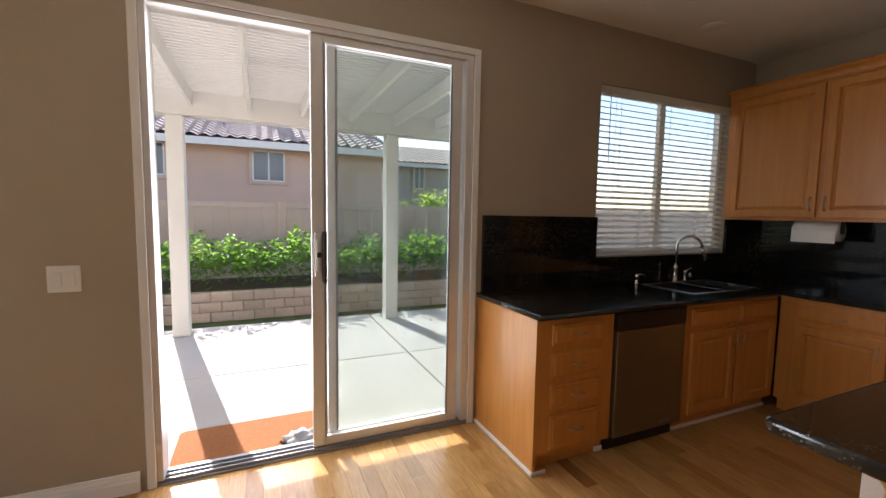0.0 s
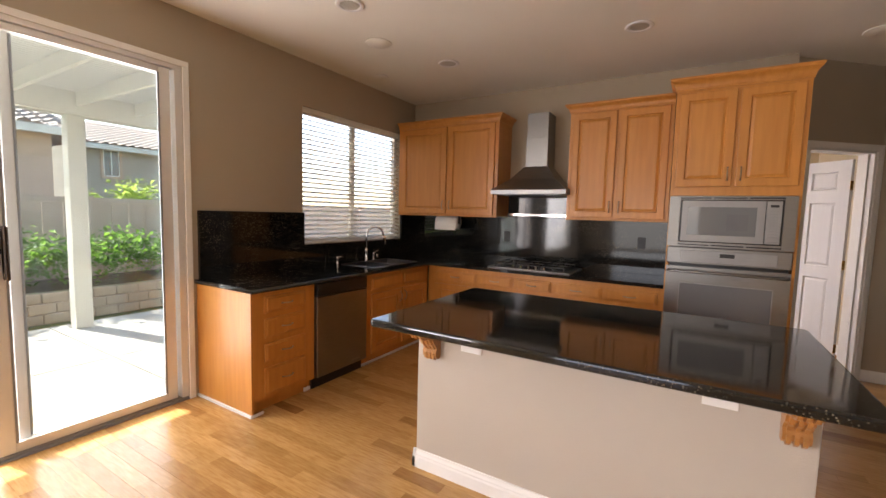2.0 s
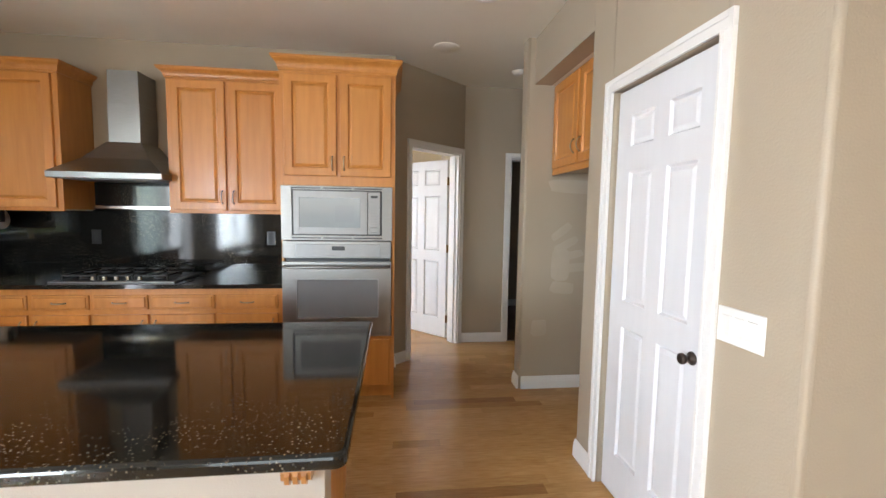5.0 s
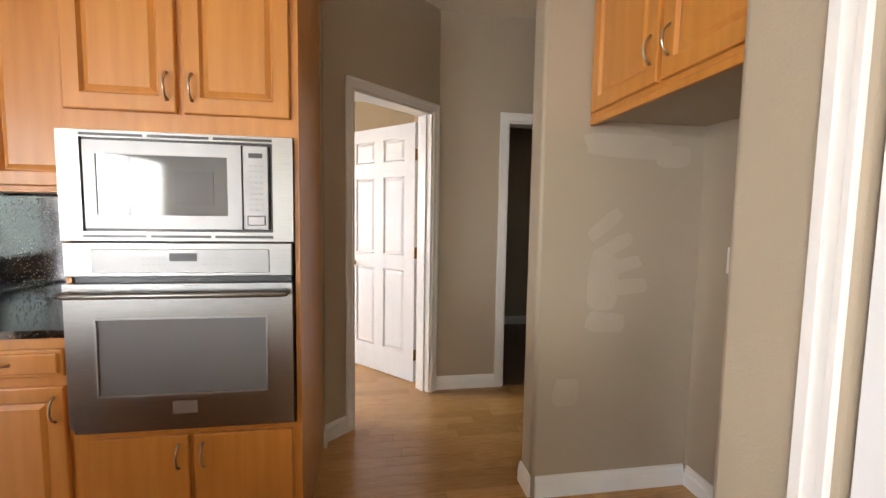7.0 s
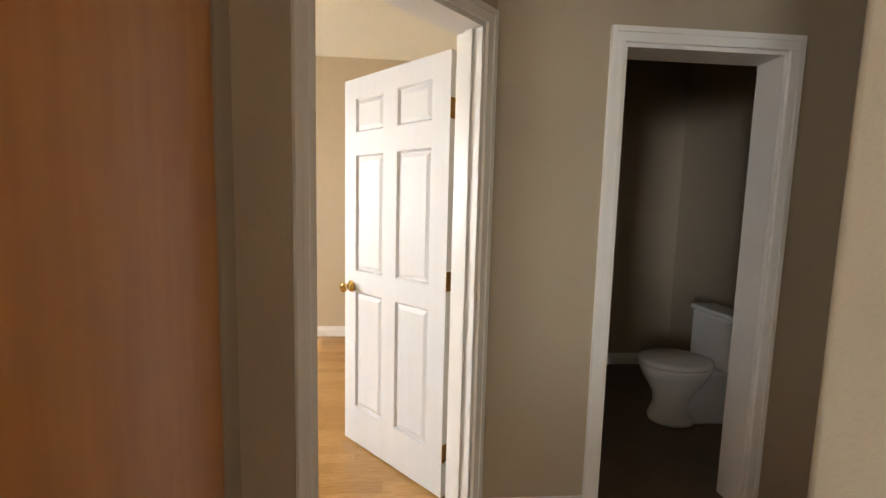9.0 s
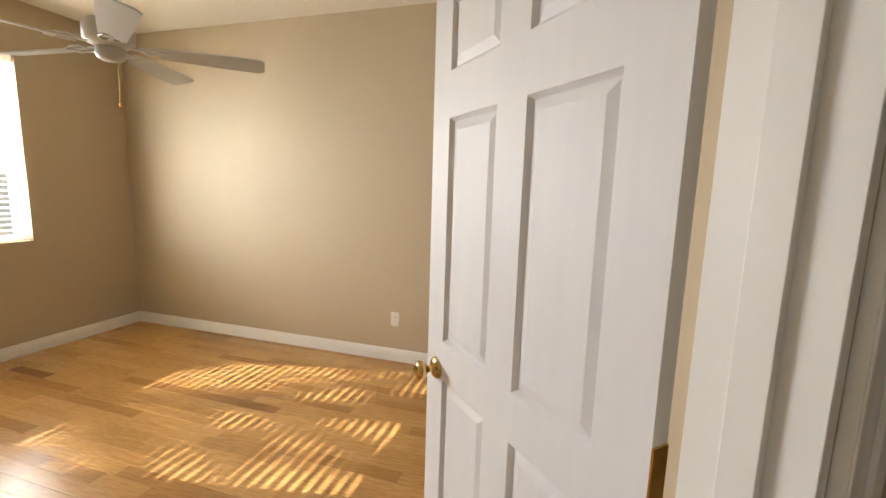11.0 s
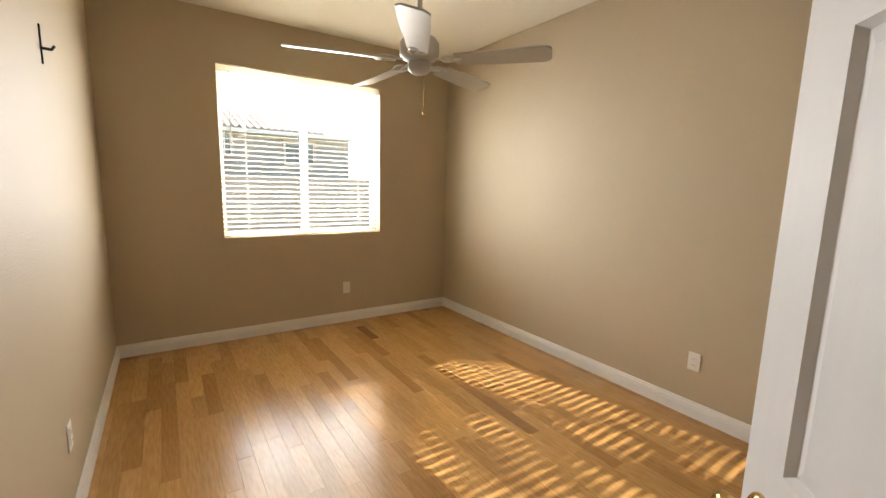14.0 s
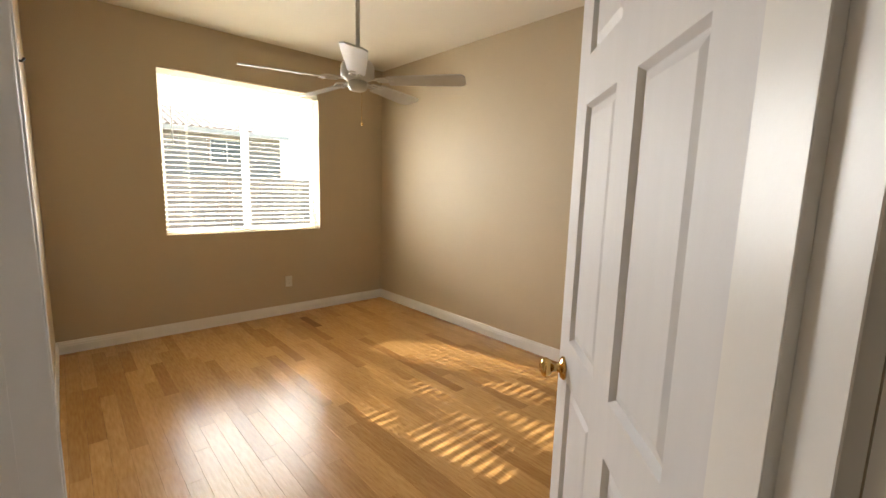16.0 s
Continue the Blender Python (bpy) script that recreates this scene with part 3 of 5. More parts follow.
for z in (0.22, 1.05, 1.82):
    part("hinge", boxes((-0.004, 0.0, -0.033, 0.0, z - 0.045, z + 0.045)), BRASS, leaf, "brass butt hinge")
# pantry door, shut
pdoor = thing("pantry_door", "closed white six-panel pantry door with dark knob", "door", 2.93, PY - 0.03, 0.01, 180)
part("leaf", panel_board(0.695, 2.07, 0.035, six_panel(0.695, 2.07), 0.014, 0.012, 0.007, 0.026), DOORWHITE, pdoor)
door_knob(pdoor, 0.62, 0.0, 0.91, BRONZE, "dark bronze knob", -1, 0.78)


# ---- windows and blinds ----
def window(name, x0, x1, z0, z1, y, label):
    w = thing(name, label, "window", (x0 + x1) / 2, y, z0, kind="structure")
    hw, h = (x1 - x0) / 2, z1 - z0
    part("window_frame", boxes((-hw, hw, 0, 0.05, 0, 0.04), (-hw, hw, 0, 0.05, h - 0.04, h), (-hw, -hw + 0.04, 0, 0.05, 0.041, h - 0.041), (hw - 0.04, hw, 0, 0.05, 0.041, h - 0.041)), PLASTIC, w)
    part("meeting_rail", boxes((-0.03, 0.03, 0.002, 0.045, 0.041, h - 0.041), bevel=0.003), PLASTIC, w)
    for a, b in ((-hw + 0.041, -0.031), (0.031, hw - 0.041)):
        part("pane", boxes((a, b, 0.022, 0.026, 0.041, h - 0.041)), GLASS, w).visible_shadow = False
    return w


window("window_1", *WIN, 3.16, "white sliding kitchen window over the sink")
window("window_2", *RWIN, 3.17, "white sliding bedroom window")
window("window_3", -3.6, -1.2, 0.55, 2.35, 3.16, "white sliding family room window")


def blind(x0, x1, z0, z1, y, tilt, label):
    w, h = x1 - x0 - 0.012, z1 - z0
    b = thing("window_blind", label, "window blind", (x0 + x1) / 2, y, z0)
    part("head_rail", boxes((-w / 2, w / 2, -0.030, 0.028, h - 0.055, h - 0.003), bevel=0.003), SLAT, b)
    part("bottom_rail", boxes((-w / 2, w / 2, -0.025, 0.025, 0.004, 0.022), bevel=0.004), SLAT, b)
    bm = boxes((-w / 2 + 0.003, w / 2 - 0.003, -0.025, 0.025, -0.0015, 0.0015))
    bm.transform(Matrix.Rotation(radians(tilt), 4, "X"))
    me = mesh_of("slat", bm, SLAT)
    n = int((h - 0.10) / 0.0445)
    for i in range(n):
        s = part("slat", me, SLAT, b)
        s.location = (0, 0, 0.05 + i * (h - 0.115) / (n - 1))
    for x in (-w * 0.36, 0.0, w * 0.36):
        part("ladder_cord", boxes((x - 0.0015, x + 0.0015, -0.0275, -0.0255, 0.01, h - 0.05), (x - 0.0015, x + 0.0015, 0.0255, 0.0275, 0.01, h - 0.05)), SLAT, b)
    part("tilt_wand", tube([(-w / 2 + 0.09, -0.038, h - 0.05), (-w / 2 + 0.09, -0.04, h * 0.55)], 0.004, 6), PLASTIC, b)
    return b


blind(*WIN, 3.115, 24, "white horizontal blind lowered over the kitchen window")
blind(-3.6, -1.2, 0.55, 2.35, 3.115, 5, "white horizontal blind lowered over the family room window")
blind(*RWIN, 3.10, 7, "white horizontal blind lowered over the bedroom window")

# ---- sliding patio door ----
sd = thing("sliding_patio_door", "open aluminium sliding glass patio door", "sliding door", 0.94, 3.08, 0)
part("casing", boxes((-0.94, -0.90, -0.012, 0, 0, 2.46), (0.90, 0.945, -0.012, 0, 0, 2.46), (-0.94, 0.945, -0.012, 0, 2.4605, 2.50), bevel=0.003), TRIM, sd, "white painted trim")
part("frame", boxes((-0.90, -0.87, 0.002, 0.14, 0.025, 2.43), (0.85, 0.90, 0.002, 0.14, 0.025, 2.43), (-0.90, 0.90, 0.002, 0.14, 2.43, 2.46), bevel=0.002), ALU, sd)
part("sill_track", boxes((-0.90, 0.90, -0.005, 0.15, 0.0, 0.012), (-0.90, 0.90, 0.01, 0.018, 0.012, 0.03), (-0.90, 0.90, 0.05, 0.058, 0.012, 0.03), (-0.90, 0.90, 0.09, 0.098, 0.012, 0.03), bevel=0.001), GREYALU, sd, "worn metal track")


def sash(name, x0, x1, y0, y1, glass, stile=0.05):
    p = part(name, boxes((x0, x0 + stile, y0, y1, 0.03, 2.428), (x1 - stile, x1, y0, y1, 0.03, 2.428), (x0 + stile, x1 - stile, y0, y1, 0.03, 0.085), (x0 + stile, x1 - stile, y0, y1, 2.385, 2.428), bevel=0.003), ALU, sd)
    part("pane", boxes((x0 + stile, x1 - stile, (y0 + y1) / 2 - 0.002, (y0 + y1) / 2 + 0.002, 0.085, 2.385)), glass, p).visible_shadow = False
    part("gasket", boxes((x0 + stile, x0 + stile + 0.012, y0 - 0.001, y0 + 0.012, 0.085, 2.385), (x1 - stile - 0.012, x1 - stile, y0 - 0.001, y0 + 0.012, 0.085, 2.385)), GREYALU, p, "grey rubber gasket")
    return p


slide = sash("sliding_sash", -0.115, 0.83, 0.022, 0.052, GLASS, 0.07)
sash("fixed_sash", -0.02, 0.85, 0.075, 0.105, TINT)
part("handle", boxes((-0.10, -0.062, -0.004, 0.022, 1.07, 1.32), (-0.092, -0.07, -0.012, -0.004, 1.10, 1.29), bevel=0.003), ALU, slide, "worn silver latch plate")
part("pull", boxes((-0.058, -0.036, -0.03, 0.022, 1.03, 1.33), bevel=0.006), BRONZE, slide, "dark bronze pull")
part("latch_lever", boxes((-0.09, -0.066, -0.02, -0.012, 1.18, 1.21), bevel=0.003), BLACK, slide, "black latch lever")


# ---- kitchen: base cabinets along the window wall, fronts at y = 2.42 ----
FY, CT = 2.42, 0.915
dr = thing("drawer_cabinet", "honey oak base cabinet with four drawers", "cabinet", 1.91, FY, 0, group="base cabinets")
part("side_panel", boxes((0, 0.018, -0.005, 0.66, 0, 0.885), bevel=0.001), OAK, dr)
part("body", boxes((0.018, 0.56, 0, 0.66, 0.10, 0.885), (0.018, 0.56, 0.06, 0.64, 0.0, 0.10)), OAK, dr)
for z0, z1 in ((0.725, 0.845), (0.545, 0.685), (0.37, 0.505), (0.13, 0.33)):
    drawer_front(dr, 0.105, 0.465, z0, z1, 0.0)
for tb in ((-0.012, 0, -0.012, 0.66, 0, 0.022), (0, 0.09, -0.012, -0.005, 0, 0.022), (0.50, 0.56, 0.045, 0.06, 0, 0.03)):
    part("toe_trim", boxes(tb, bevel=0.002), TRIM, dr, "white shoe moulding")
dw = thing("dishwasher", "stainless dishwasher with black control strip", "dishwasher", 2.475, FY, 0)
part("body", boxes((0.003, 0.597, 0.02, 0.62, 0.10, 0.88)), BLACK, dw)
part("door", boxes((0.005, 0.595, -0.025, 0.02, 0.105, 0.765), bevel=0.004), STEEL, dw)
part("control_panel", boxes((0.005, 0.595, -0.028, 0.02, 0.768, 0.878), bevel=0.006), BLACK, dw, "black control strip")
part("kick_plate", boxes((0.005, 0.595, 0.04, 0.06, 0.0, 0.10)), BLACK, dw, "black kick plate")
part("badge", boxes((0.40, 0.50, -0.0265, -0.0245, 0.135, 0.15)), SILVER, dw, "small maker's plate")
sb = thing("sink_cabinet", "honey oak sink base cabinet with two doors", "cabinet", 3.08, FY, 0, group="base cabinets")
part("body", boxes((0, 1.04, 0, 0.02, 0.10, 0.885), (0, 0.02, 0.02, 0.66, 0.10, 0.885), (1.02, 1.04, 0.02, 0.66, 0.10, 0.885), (0, 1.04, 0.02, 0.66, 0.10, 0.12), (0, 1.04, 0.06, 0.08, 0, 0.10)), OAK, sb)
drawer_front(sb, 0.07, 0.55, 0.725, 0.845, 0.0, False, "false_front")
drawer_front(sb, 0.57, 1.0, 0.725, 0.845, 0.0, False, "false_front")
cabinet_door(sb, 0.07, 0.53, 0.12, 0.69, 0.0, 0.50, 0.61)
cabinet_door(sb, 0.55, 1.0, 0.12, 0.69, 0.0, 0.58, 0.61)
part("toe_trim", boxes((0, 1.04, 0.045, 0.06, 0, 0.022), bevel=0.002), TRIM, sb, "white shoe moulding")

# ---- base cabinets along the range wall, fronts at x = 4.12; local x runs along -y ----
RX, RY = 4.12, 2.405
cols = ((0.10, 0.60), (0.63, 1.005), (1.03, 1.40), (1.42, 1.86), (1.88, 2.315))
for i, (a, b) in enumerate(cols):
    lo = 0.0 if i == 0 else (cols[i - 1][1] + a) / 2
    hi = 2.355 if i == 4 else (b + cols[i + 1][0]) / 2
    c = thing("base_cabinet", "honey oak base cabinet with a drawer above a door", "cabinet", RX, RY - lo, 0, -90, group="base cabinets")
    part("body", boxes((0.0005, hi - lo - 0.0005, 0, 0.62, 0.10, 0.885), (0.0005, hi - lo - 0.0005, 0.06, 0.6, 0, 0.10)), OAK, c)
    drawer_front(c, a - lo, b - lo, 0.725, 0.835, 0.0)
    cabinet_door(c, a - lo, b - lo, 0.12, 0.69, 0.0, (b - lo - 0.035) if i % 2 == 0 else (a - lo + 0.035), 0.60)

# worktop, one slab round the corner with the sink cut out
SINK = (3.30, 4.02, 2.52, 2.93)
top = bmesh.new()
for x0, x1, y0, y1 in ((1.895, SINK[0], 2.375, 3.078), (SINK[1], 4.748, 2.375, 3.078), (SINK[0], SINK[1], 2.375, SINK[2]), (SINK[0], SINK[1], SINK[3], 3.078), (4.075, 4.748, 0.052, 2.375)):
    box(top, x0, x1, y0, y1, 0.885, CT)
bmesh.ops.remove_doubles(top, verts=top.verts, dist=0.0001)
solid("kitchen_worktop", top, GRANITE, "polished black granite worktop on the oak cabinets", "worktop")
solid("worktop_edge", tube([(1.897, 3.06, 0.9), (1.897, 2.377, 0.9), (4.072, 2.374, 0.9)], 0.0155, 8), GRANITE, "rounded granite worktop edge", "worktop edge")
bs = thing("backsplash", "polished black granite backsplash with gold flecks", "backsplash", 0, 0, CT)
for sx0, sx1, sy0, sy1, sz in ((1.925, WIN[0], 3.052, 3.078, 1.437), (WIN[0], WIN[1], 3.052, 3.078, 1.11), (WIN[1], 4.748, 3.052, 3.078, 1.437), (4.722, 4.748, 0.052, 3.052, 1.437)):
    part("slab", boxes((sx0, sx1, sy0, sy1, 0, sz - CT), bevel=0.002), GRANITE, bs)
part("slab", boxes((4.722, 4.748, 0.945, 1.74, 1.437 - CT, 1.70 - CT), bevel=0.002), GRANITE, bs)
sl = solid("window_stool", boxes((WIN[0], WIN[1], 3.045, 3.16, 1.112, 1.128), bevel=0.002), GRANITE, "black granite window sill", "window sill")

# sink, faucet, soap dispenser
sk = thing("kitchen_sink", "double-bowl steel sink set in the worktop", "sink", (SINK[0] + SINK[1]) / 2, (SINK[2] + SINK[3]) / 2, CT)
hw, hd = (SINK[1] - SINK[0]) / 2, (SINK[3] - SINK[2]) / 2
part("rim", boxes((-hw - 0.015, hw + 0.015, -hd - 0.015, -hd + 0.012, 0, 0.005), (-hw - 0.015, hw + 0.015, hd - 0.012, hd + 0.015, 0, 0.005), (-hw - 0.015, -hw + 0.012, -hd + 0.012, hd - 0.012, 0, 0.005), (hw - 0.012, hw + 0.015, -hd + 0.012, hd - 0.012, 0, 0.005), (-0.012, 0.012, -hd + 0.012, hd - 0.012, -0.03, 0.004), bevel=0.002), STEEL, sk)
for a, b in ((-hw + 0.012, -0.012), (0.012, hw - 0.012)):
    bm = boxes((a, b, -hd + 0.012, hd - 0.012, -0.19, -0.001))
    bmesh.ops.delete(bm, geom=[f for f in bm.faces if f.normal.z > 0.9], context="FACES")
    bmesh.ops.reverse_faces(bm, faces=bm.faces)
    part("bowl", bm, STEEL, sk)
    part("drain", lathe([(0, -0.188), (0.04, -0.188), (0.042, -0.186), (0.03, -0.184), (0, -0.185)], 16, Matrix.Translation(((a + b) / 2, 0, 0))), CHROME, sk, "chrome drain")
fc = thing("kitchen_faucet", "brushed nickel gooseneck faucet with side lever", "faucet", 3.72, 2.985, CT)
part("base", lathe([(0.0, 0), (0.028, 0), (0.028, 0.006), (0.02, 0.012), (0.018, 0.09), (0.022, 0.10), (0.022, 0.125), (0.015, 0.135), (0, 0.135)], 18), CHROME, fc)
pts = [(0, 0, 0.13), (0, 0, 0.28)] + [(0.085 - 0.085 * math.cos(radians(a)), -0.085 * (1 - math.cos(radians(a))) * 0.6, 0.28 + 0.10 * math.sin(radians(a))) for a in range(20, 181, 20)]
part("spout", tube(pts, 0.0115, 10), CHROME, fc)
e = Vector(pts[-1])
part("spray_head", tube([e, e + Vector((0.012, -0.006, -0.03)), e + Vector((0.022, -0.012, -0.085)), e + Vector((0.024, -0.013, -0.1))], [0.013, 0.016, 0.019, 0.015], 10), CHROME, fc)
lv = part("lever_base", lathe([(0, 0), (0.022, 0), (0.022, 0.006), (0.014, 0.012), (0.014, 0.06), (0.019, 0.07), (0.012, 0.085), (0, 0.087)], 14, Matrix.Translation((0.12, 0, 0))), CHROME, fc)
part("lever", tube([(0.12, 0, 0.075), (0.15, -0.005, 0.09), (0.19, -0.01, 0.105), (0.2, -0.01, 0.1)], [0.006, 0.005, 0.006, 0.007], 8), CHROME, lv)
part("air_gap", lathe([(0, 0), (0.016, 0), (0.016, 0.05), (0.012, 0.06), (0, 0.06)], 14, Matrix.Translation((0.19, 0.005, 0))), CHROME, fc)
sp = thing("soap_dispenser", "brushed nickel soap dispenser on the worktop", "soap dispenser", 3.27, 2.975, CT)
part("base", lathe([(0, 0), (0.02, 0), (0.02, 0.006), (0.013, 0.014), (0.013, 0.05), (0.017, 0.055), (0.017, 0.07), (0.01, 0.08), (0, 0.08)], 14), CHROME, sp)
part("nozzle", tube([(0, 0, 0.072), (0.03, -0.012, 0.078), (0.065, -0.025, 0.07)], [0.008, 0.006, 0.005], 8), CHROME, sp)


# ---- wall cabinets, fronts at x = 4.385 ----
def wall_cabinet(y_left, w, z0, z1, doors, label, left=True, right=True, depth=0.36, front=4.385, ch=0.08):
    c = thing("wall_cabinet", label, "cabinet", front, y_left, z0, -90, group="wall cabinets")
    h = z1 - z0
    part("body", boxes((0, w, 0, depth, 0, h), bevel=0.001), OAK, c)
    for i, (a, b) in enumerate(doors):
        cabinet_door(c, a, b, 0.012, h - 0.012, 0.0, b - 0.03 if i == 0 else a + 0.03, 0.115)
    part("crown_moulding", crown(0, w, depth, h, ch, left, right), OAK, c)
    part("light_rail", boxes((0, w, -0.003, 0.016, -0.014, 0), bevel=0.002), OAK, c)
    return c


wall_cabinet(3.05, 1.33, 1.448, 2.465, ((0.055, 0.685), (0.715, 1.29)), "honey oak wall cabinet with two raised-panel doors", left=False)
wall_cabinet(0.965, 0.895, 1.448, 2.465, ((0.03, 0.43), (0.455, 0.865)), "honey oak wall cabinet beside the range hood", right=False)

# oven tower, front at x = 4.085
tw = thing("oven_cabinet", "tall honey oak cabinet housing oven and microwave", "cabinet", 4.085, 0.05, 0, -90)
W = 0.835
for nm, tb in (("side_panel", (0, 0.018, 0, 0.66, 0, 2.475)), ("side_panel", (W - 0.018, W, 0, 0.66, 0, 2.475)), ("upper_case", (0.0182, W - 0.0182, 0.0005, 0.66, 1.655, 2.475)), ("lower_case", (0.0182, W - 0.0182, 0.0005, 0.66, 0.10, 0.505)), ("back_panel", (0.0182, W - 0.0182, 0.64, 0.66, 0.505, 1.655)), ("plinth", (0.0182, W - 0.0182, 0.06, 0.64, 0, 0.10))):
    part(nm, boxes(tb), OAK, tw)
cabinet_door(tw, 0.03, 0.405, 1.725, 2.455, 0.0, 0.375, 1.82)
cabinet_door(tw, 0.43, 0.805, 1.725, 2.455, 0.0, 0.46, 1.82)
for a, b, hx in ((0.06, 0.405, 0.37), (0.425, 0.80, 0.46)):
    d = part("door", boxes((a, b, -0.02, 0, 0.12, 0.485), bevel=0.005, seg=2), OAK, tw, "flat oak slab door")
    hb = bow_pull(0.10, vertical=True)
    hb.transform(Matrix.Translation((hx, -0.02, 0.40)))
    part("handle", hb, NICKEL, d, "worn nickel bow pull")
part("crown_moulding", crown(0, W, 0.66, 2.475, 0.1), OAK, tw)

ov = thing("wall_oven", "stainless built-in wall oven with bar handle", "oven", 4.085, 0.04, 0.51, -90)
part("body", boxes((0.02, 0.79, 0.0, 0.55, 0.0, 0.725)), BLACK, ov)
part("control_panel", boxes((0.0, 0.80, -0.03, 0.0, 0.605, 0.735), bevel=0.004), STEEL, ov)
part("touch_panel", boxes((0.095, 0.715, -0.0345, -0.03, 0.62, 0.71), bevel=0.002), SILVER, ov, "silver touch panel")
part("clock_display", boxes((0.36, 0.455, -0.0365, -0.0345, 0.665, 0.695)), BLACK, ov, "black clock display")
for k in range(5):
    for r in range(2):
        part("key_mark", boxes((0.265 + k * 0.018, 0.275 + k * 0.018, -0.0352, -0.0345, 0.65 + r * 0.022, 0.654 + r * 0.022)), GREYPLASTIC, ov)
        part("key_mark", boxes((0.475 + k * 0.022, 0.487 + k * 0.022, -0.0352, -0.0345, 0.65 + r * 0.022, 0.654 + r * 0.022)), GREYPLASTIC, ov)
od = part("door", grid_wall(0.80, 0.04, 0.58, [(0.105, 0.70, 0.155, 0.445)], 0.03), STEEL, ov)
od.location = (0, -0.04, 0)
part("window", boxes((0.105, 0.70, 0.006, 0.02, 0.155, 0.445)), OVENGLASS, od, "dark oven glass, greyed for its reflection")
part("window_trim", boxes((0.098, 0.105, -0.003, 0.0, 0.148, 0.452), (0.70, 0.707, -0.003, 0.0, 0.148, 0.452), (0.105, 0.70, -0.003, 0.0, 0.148, 0.155), (0.105, 0.70, -0.003, 0.0, 0.445, 0.452)), SILVER, od, "bright trim")
part("handle", tube([(0.02, 0.0, 0.545), (0.02, -0.04, 0.545), (0.035, -0.05, 0.545), (0.765, -0.05, 0.545), (0.78, -0.04, 0.545), (0.78, 0.0, 0.545)], 0.012, 10), STEEL, od, "steel bar handle")
part("badge", boxes((0.355, 0.445, -0.003, 0, 0.075, 0.125), bevel=0.001), SILVER, od, "small embossed plate")
part("bottom_trim", boxes((0.0, 0.80, -0.02, 0.0, 0.0, 0.024), bevel=0.002), STEEL, ov)
mw = thing("microwave_oven", "stainless built-in microwave in a trim kit", "microwave", 4.085, 0.045, 1.25, -90)
part("trim_kit", grid_wall(0.81, 0.025, 0.40, [(0.075, 0.735, 0.035, 0.375)]), STEEL, mw).location = (0, -0.025, 0)
part("body", boxes((0.076, 0.734, -0.012, 0.4, 0.036, 0.374)), BLACK, mw)
for a, b in ((0.075, 0.285), (0.30, 0.51), (0.525, 0.735)):
    part("vent", boxes((a, b, -0.0265, -0.025, 0.381, 0.391)), BLACK, mw, "black vent slot")
    part("vent", boxes((a, b, -0.0265, -0.025, 0.012, 0.022)), BLACK, mw, "black vent slot")
md = part("door", grid_wall(0.535, 0.022, 0.318, [(0.04, 0.485, 0.05, 0.27)]), SILVER, mw)
md.location = (0.09, -0.034, 0.046)
part("screen", boxes((0.04, 0.485, 0.004, 0.012, 0.05, 0.27)), GREYGLASS, md, "dark mesh screen")
part("inner_screen", boxes((0.30, 0.435, 0.0025, 0.004, 0.09, 0.215)), OVENGLASS, md, "darker inner window")
mp_ = part("keypad", boxes((0.63, 0.722, -0.034, -0.012, 0.046, 0.364), bevel=0.003), SILVER, mw)
part("display", boxes((0.652, 0.702, -0.0352, -0.034, 0.318, 0.336)), BLACK, mp_, "dark display")
for r in range(9):
    for k in range(3):
        part("key", boxes((0.652 + k * 0.019, 0.664 + k * 0.019, -0.0352, -0.034, 0.118 + r * 0.021, 0.124 + r * 0.021)), GREYPLASTIC, mp_)
part("open_button", boxes((0.645, 0.71, -0.037, -0.034, 0.062, 0.10), bevel=0.004), SILVER, mp_)

# range hood
hd_ = thing("range_hood", "stainless chimney range hood over the cooktop", "range hood", 4.735, 1.33, 1.68, -90)
bm = bmesh.new()
lo = [bm.verts.new(p) for p in ((-0.395, -0.51, 0.045), (0.395, -0.51, 0.045), (0.395, 0, 0.045), (-0.395, 0, 0.045))]
mid = [bm.verts.new(p) for p in ((-0.24, -0.37, 0.16), (0.24, -0.37, 0.16), (0.24, 0, 0.16), (-0.24, 0, 0.16))]
hi = [bm.verts.new(p) for p in ((-0.125, -0.265, 0.30), (0.125, -0.265, 0.30), (0.125, 0, 0.30), (-0.125, 0, 0.30))]
for a, b in ((lo, mid), (mid, hi)):
    for k in range(4):
        bm.faces.new((a[k], a[(k + 1) % 4], b[(k + 1) % 4], b[k]))
bm.faces.new(lo[::-1]), bm.faces.new(hi)
bmesh.ops.recalc_face_normals(bm, faces=bm.faces)
part("canopy", bm, STEEL, hd_)
part("lip", boxes((-0.395, 0.395, -0.51, 0, 0, 0.045), bevel=0.003), STEEL, hd_)
part("chimney", boxes((-0.117, 0.117, -0.25, 0, 0.301, 0.60), (-0.113, 0.113, -0.246, 0, 0.60, 0.855), bevel=0.002), STEEL, hd_)
part("filter", boxes((-0.33, -0.01, -0.43, -0.06, -0.004, 0.0), (0.01, 0.33, -0.43, -0.06, -0.004, 0.0)), GREYALU, hd_, "grey mesh grease filter")
part("ledge", boxes((-0.35, 0.35, -0.10, -0.012, -0.225, -0.195), bevel=0.004), CHROME, hd_, "bright steel ledge")

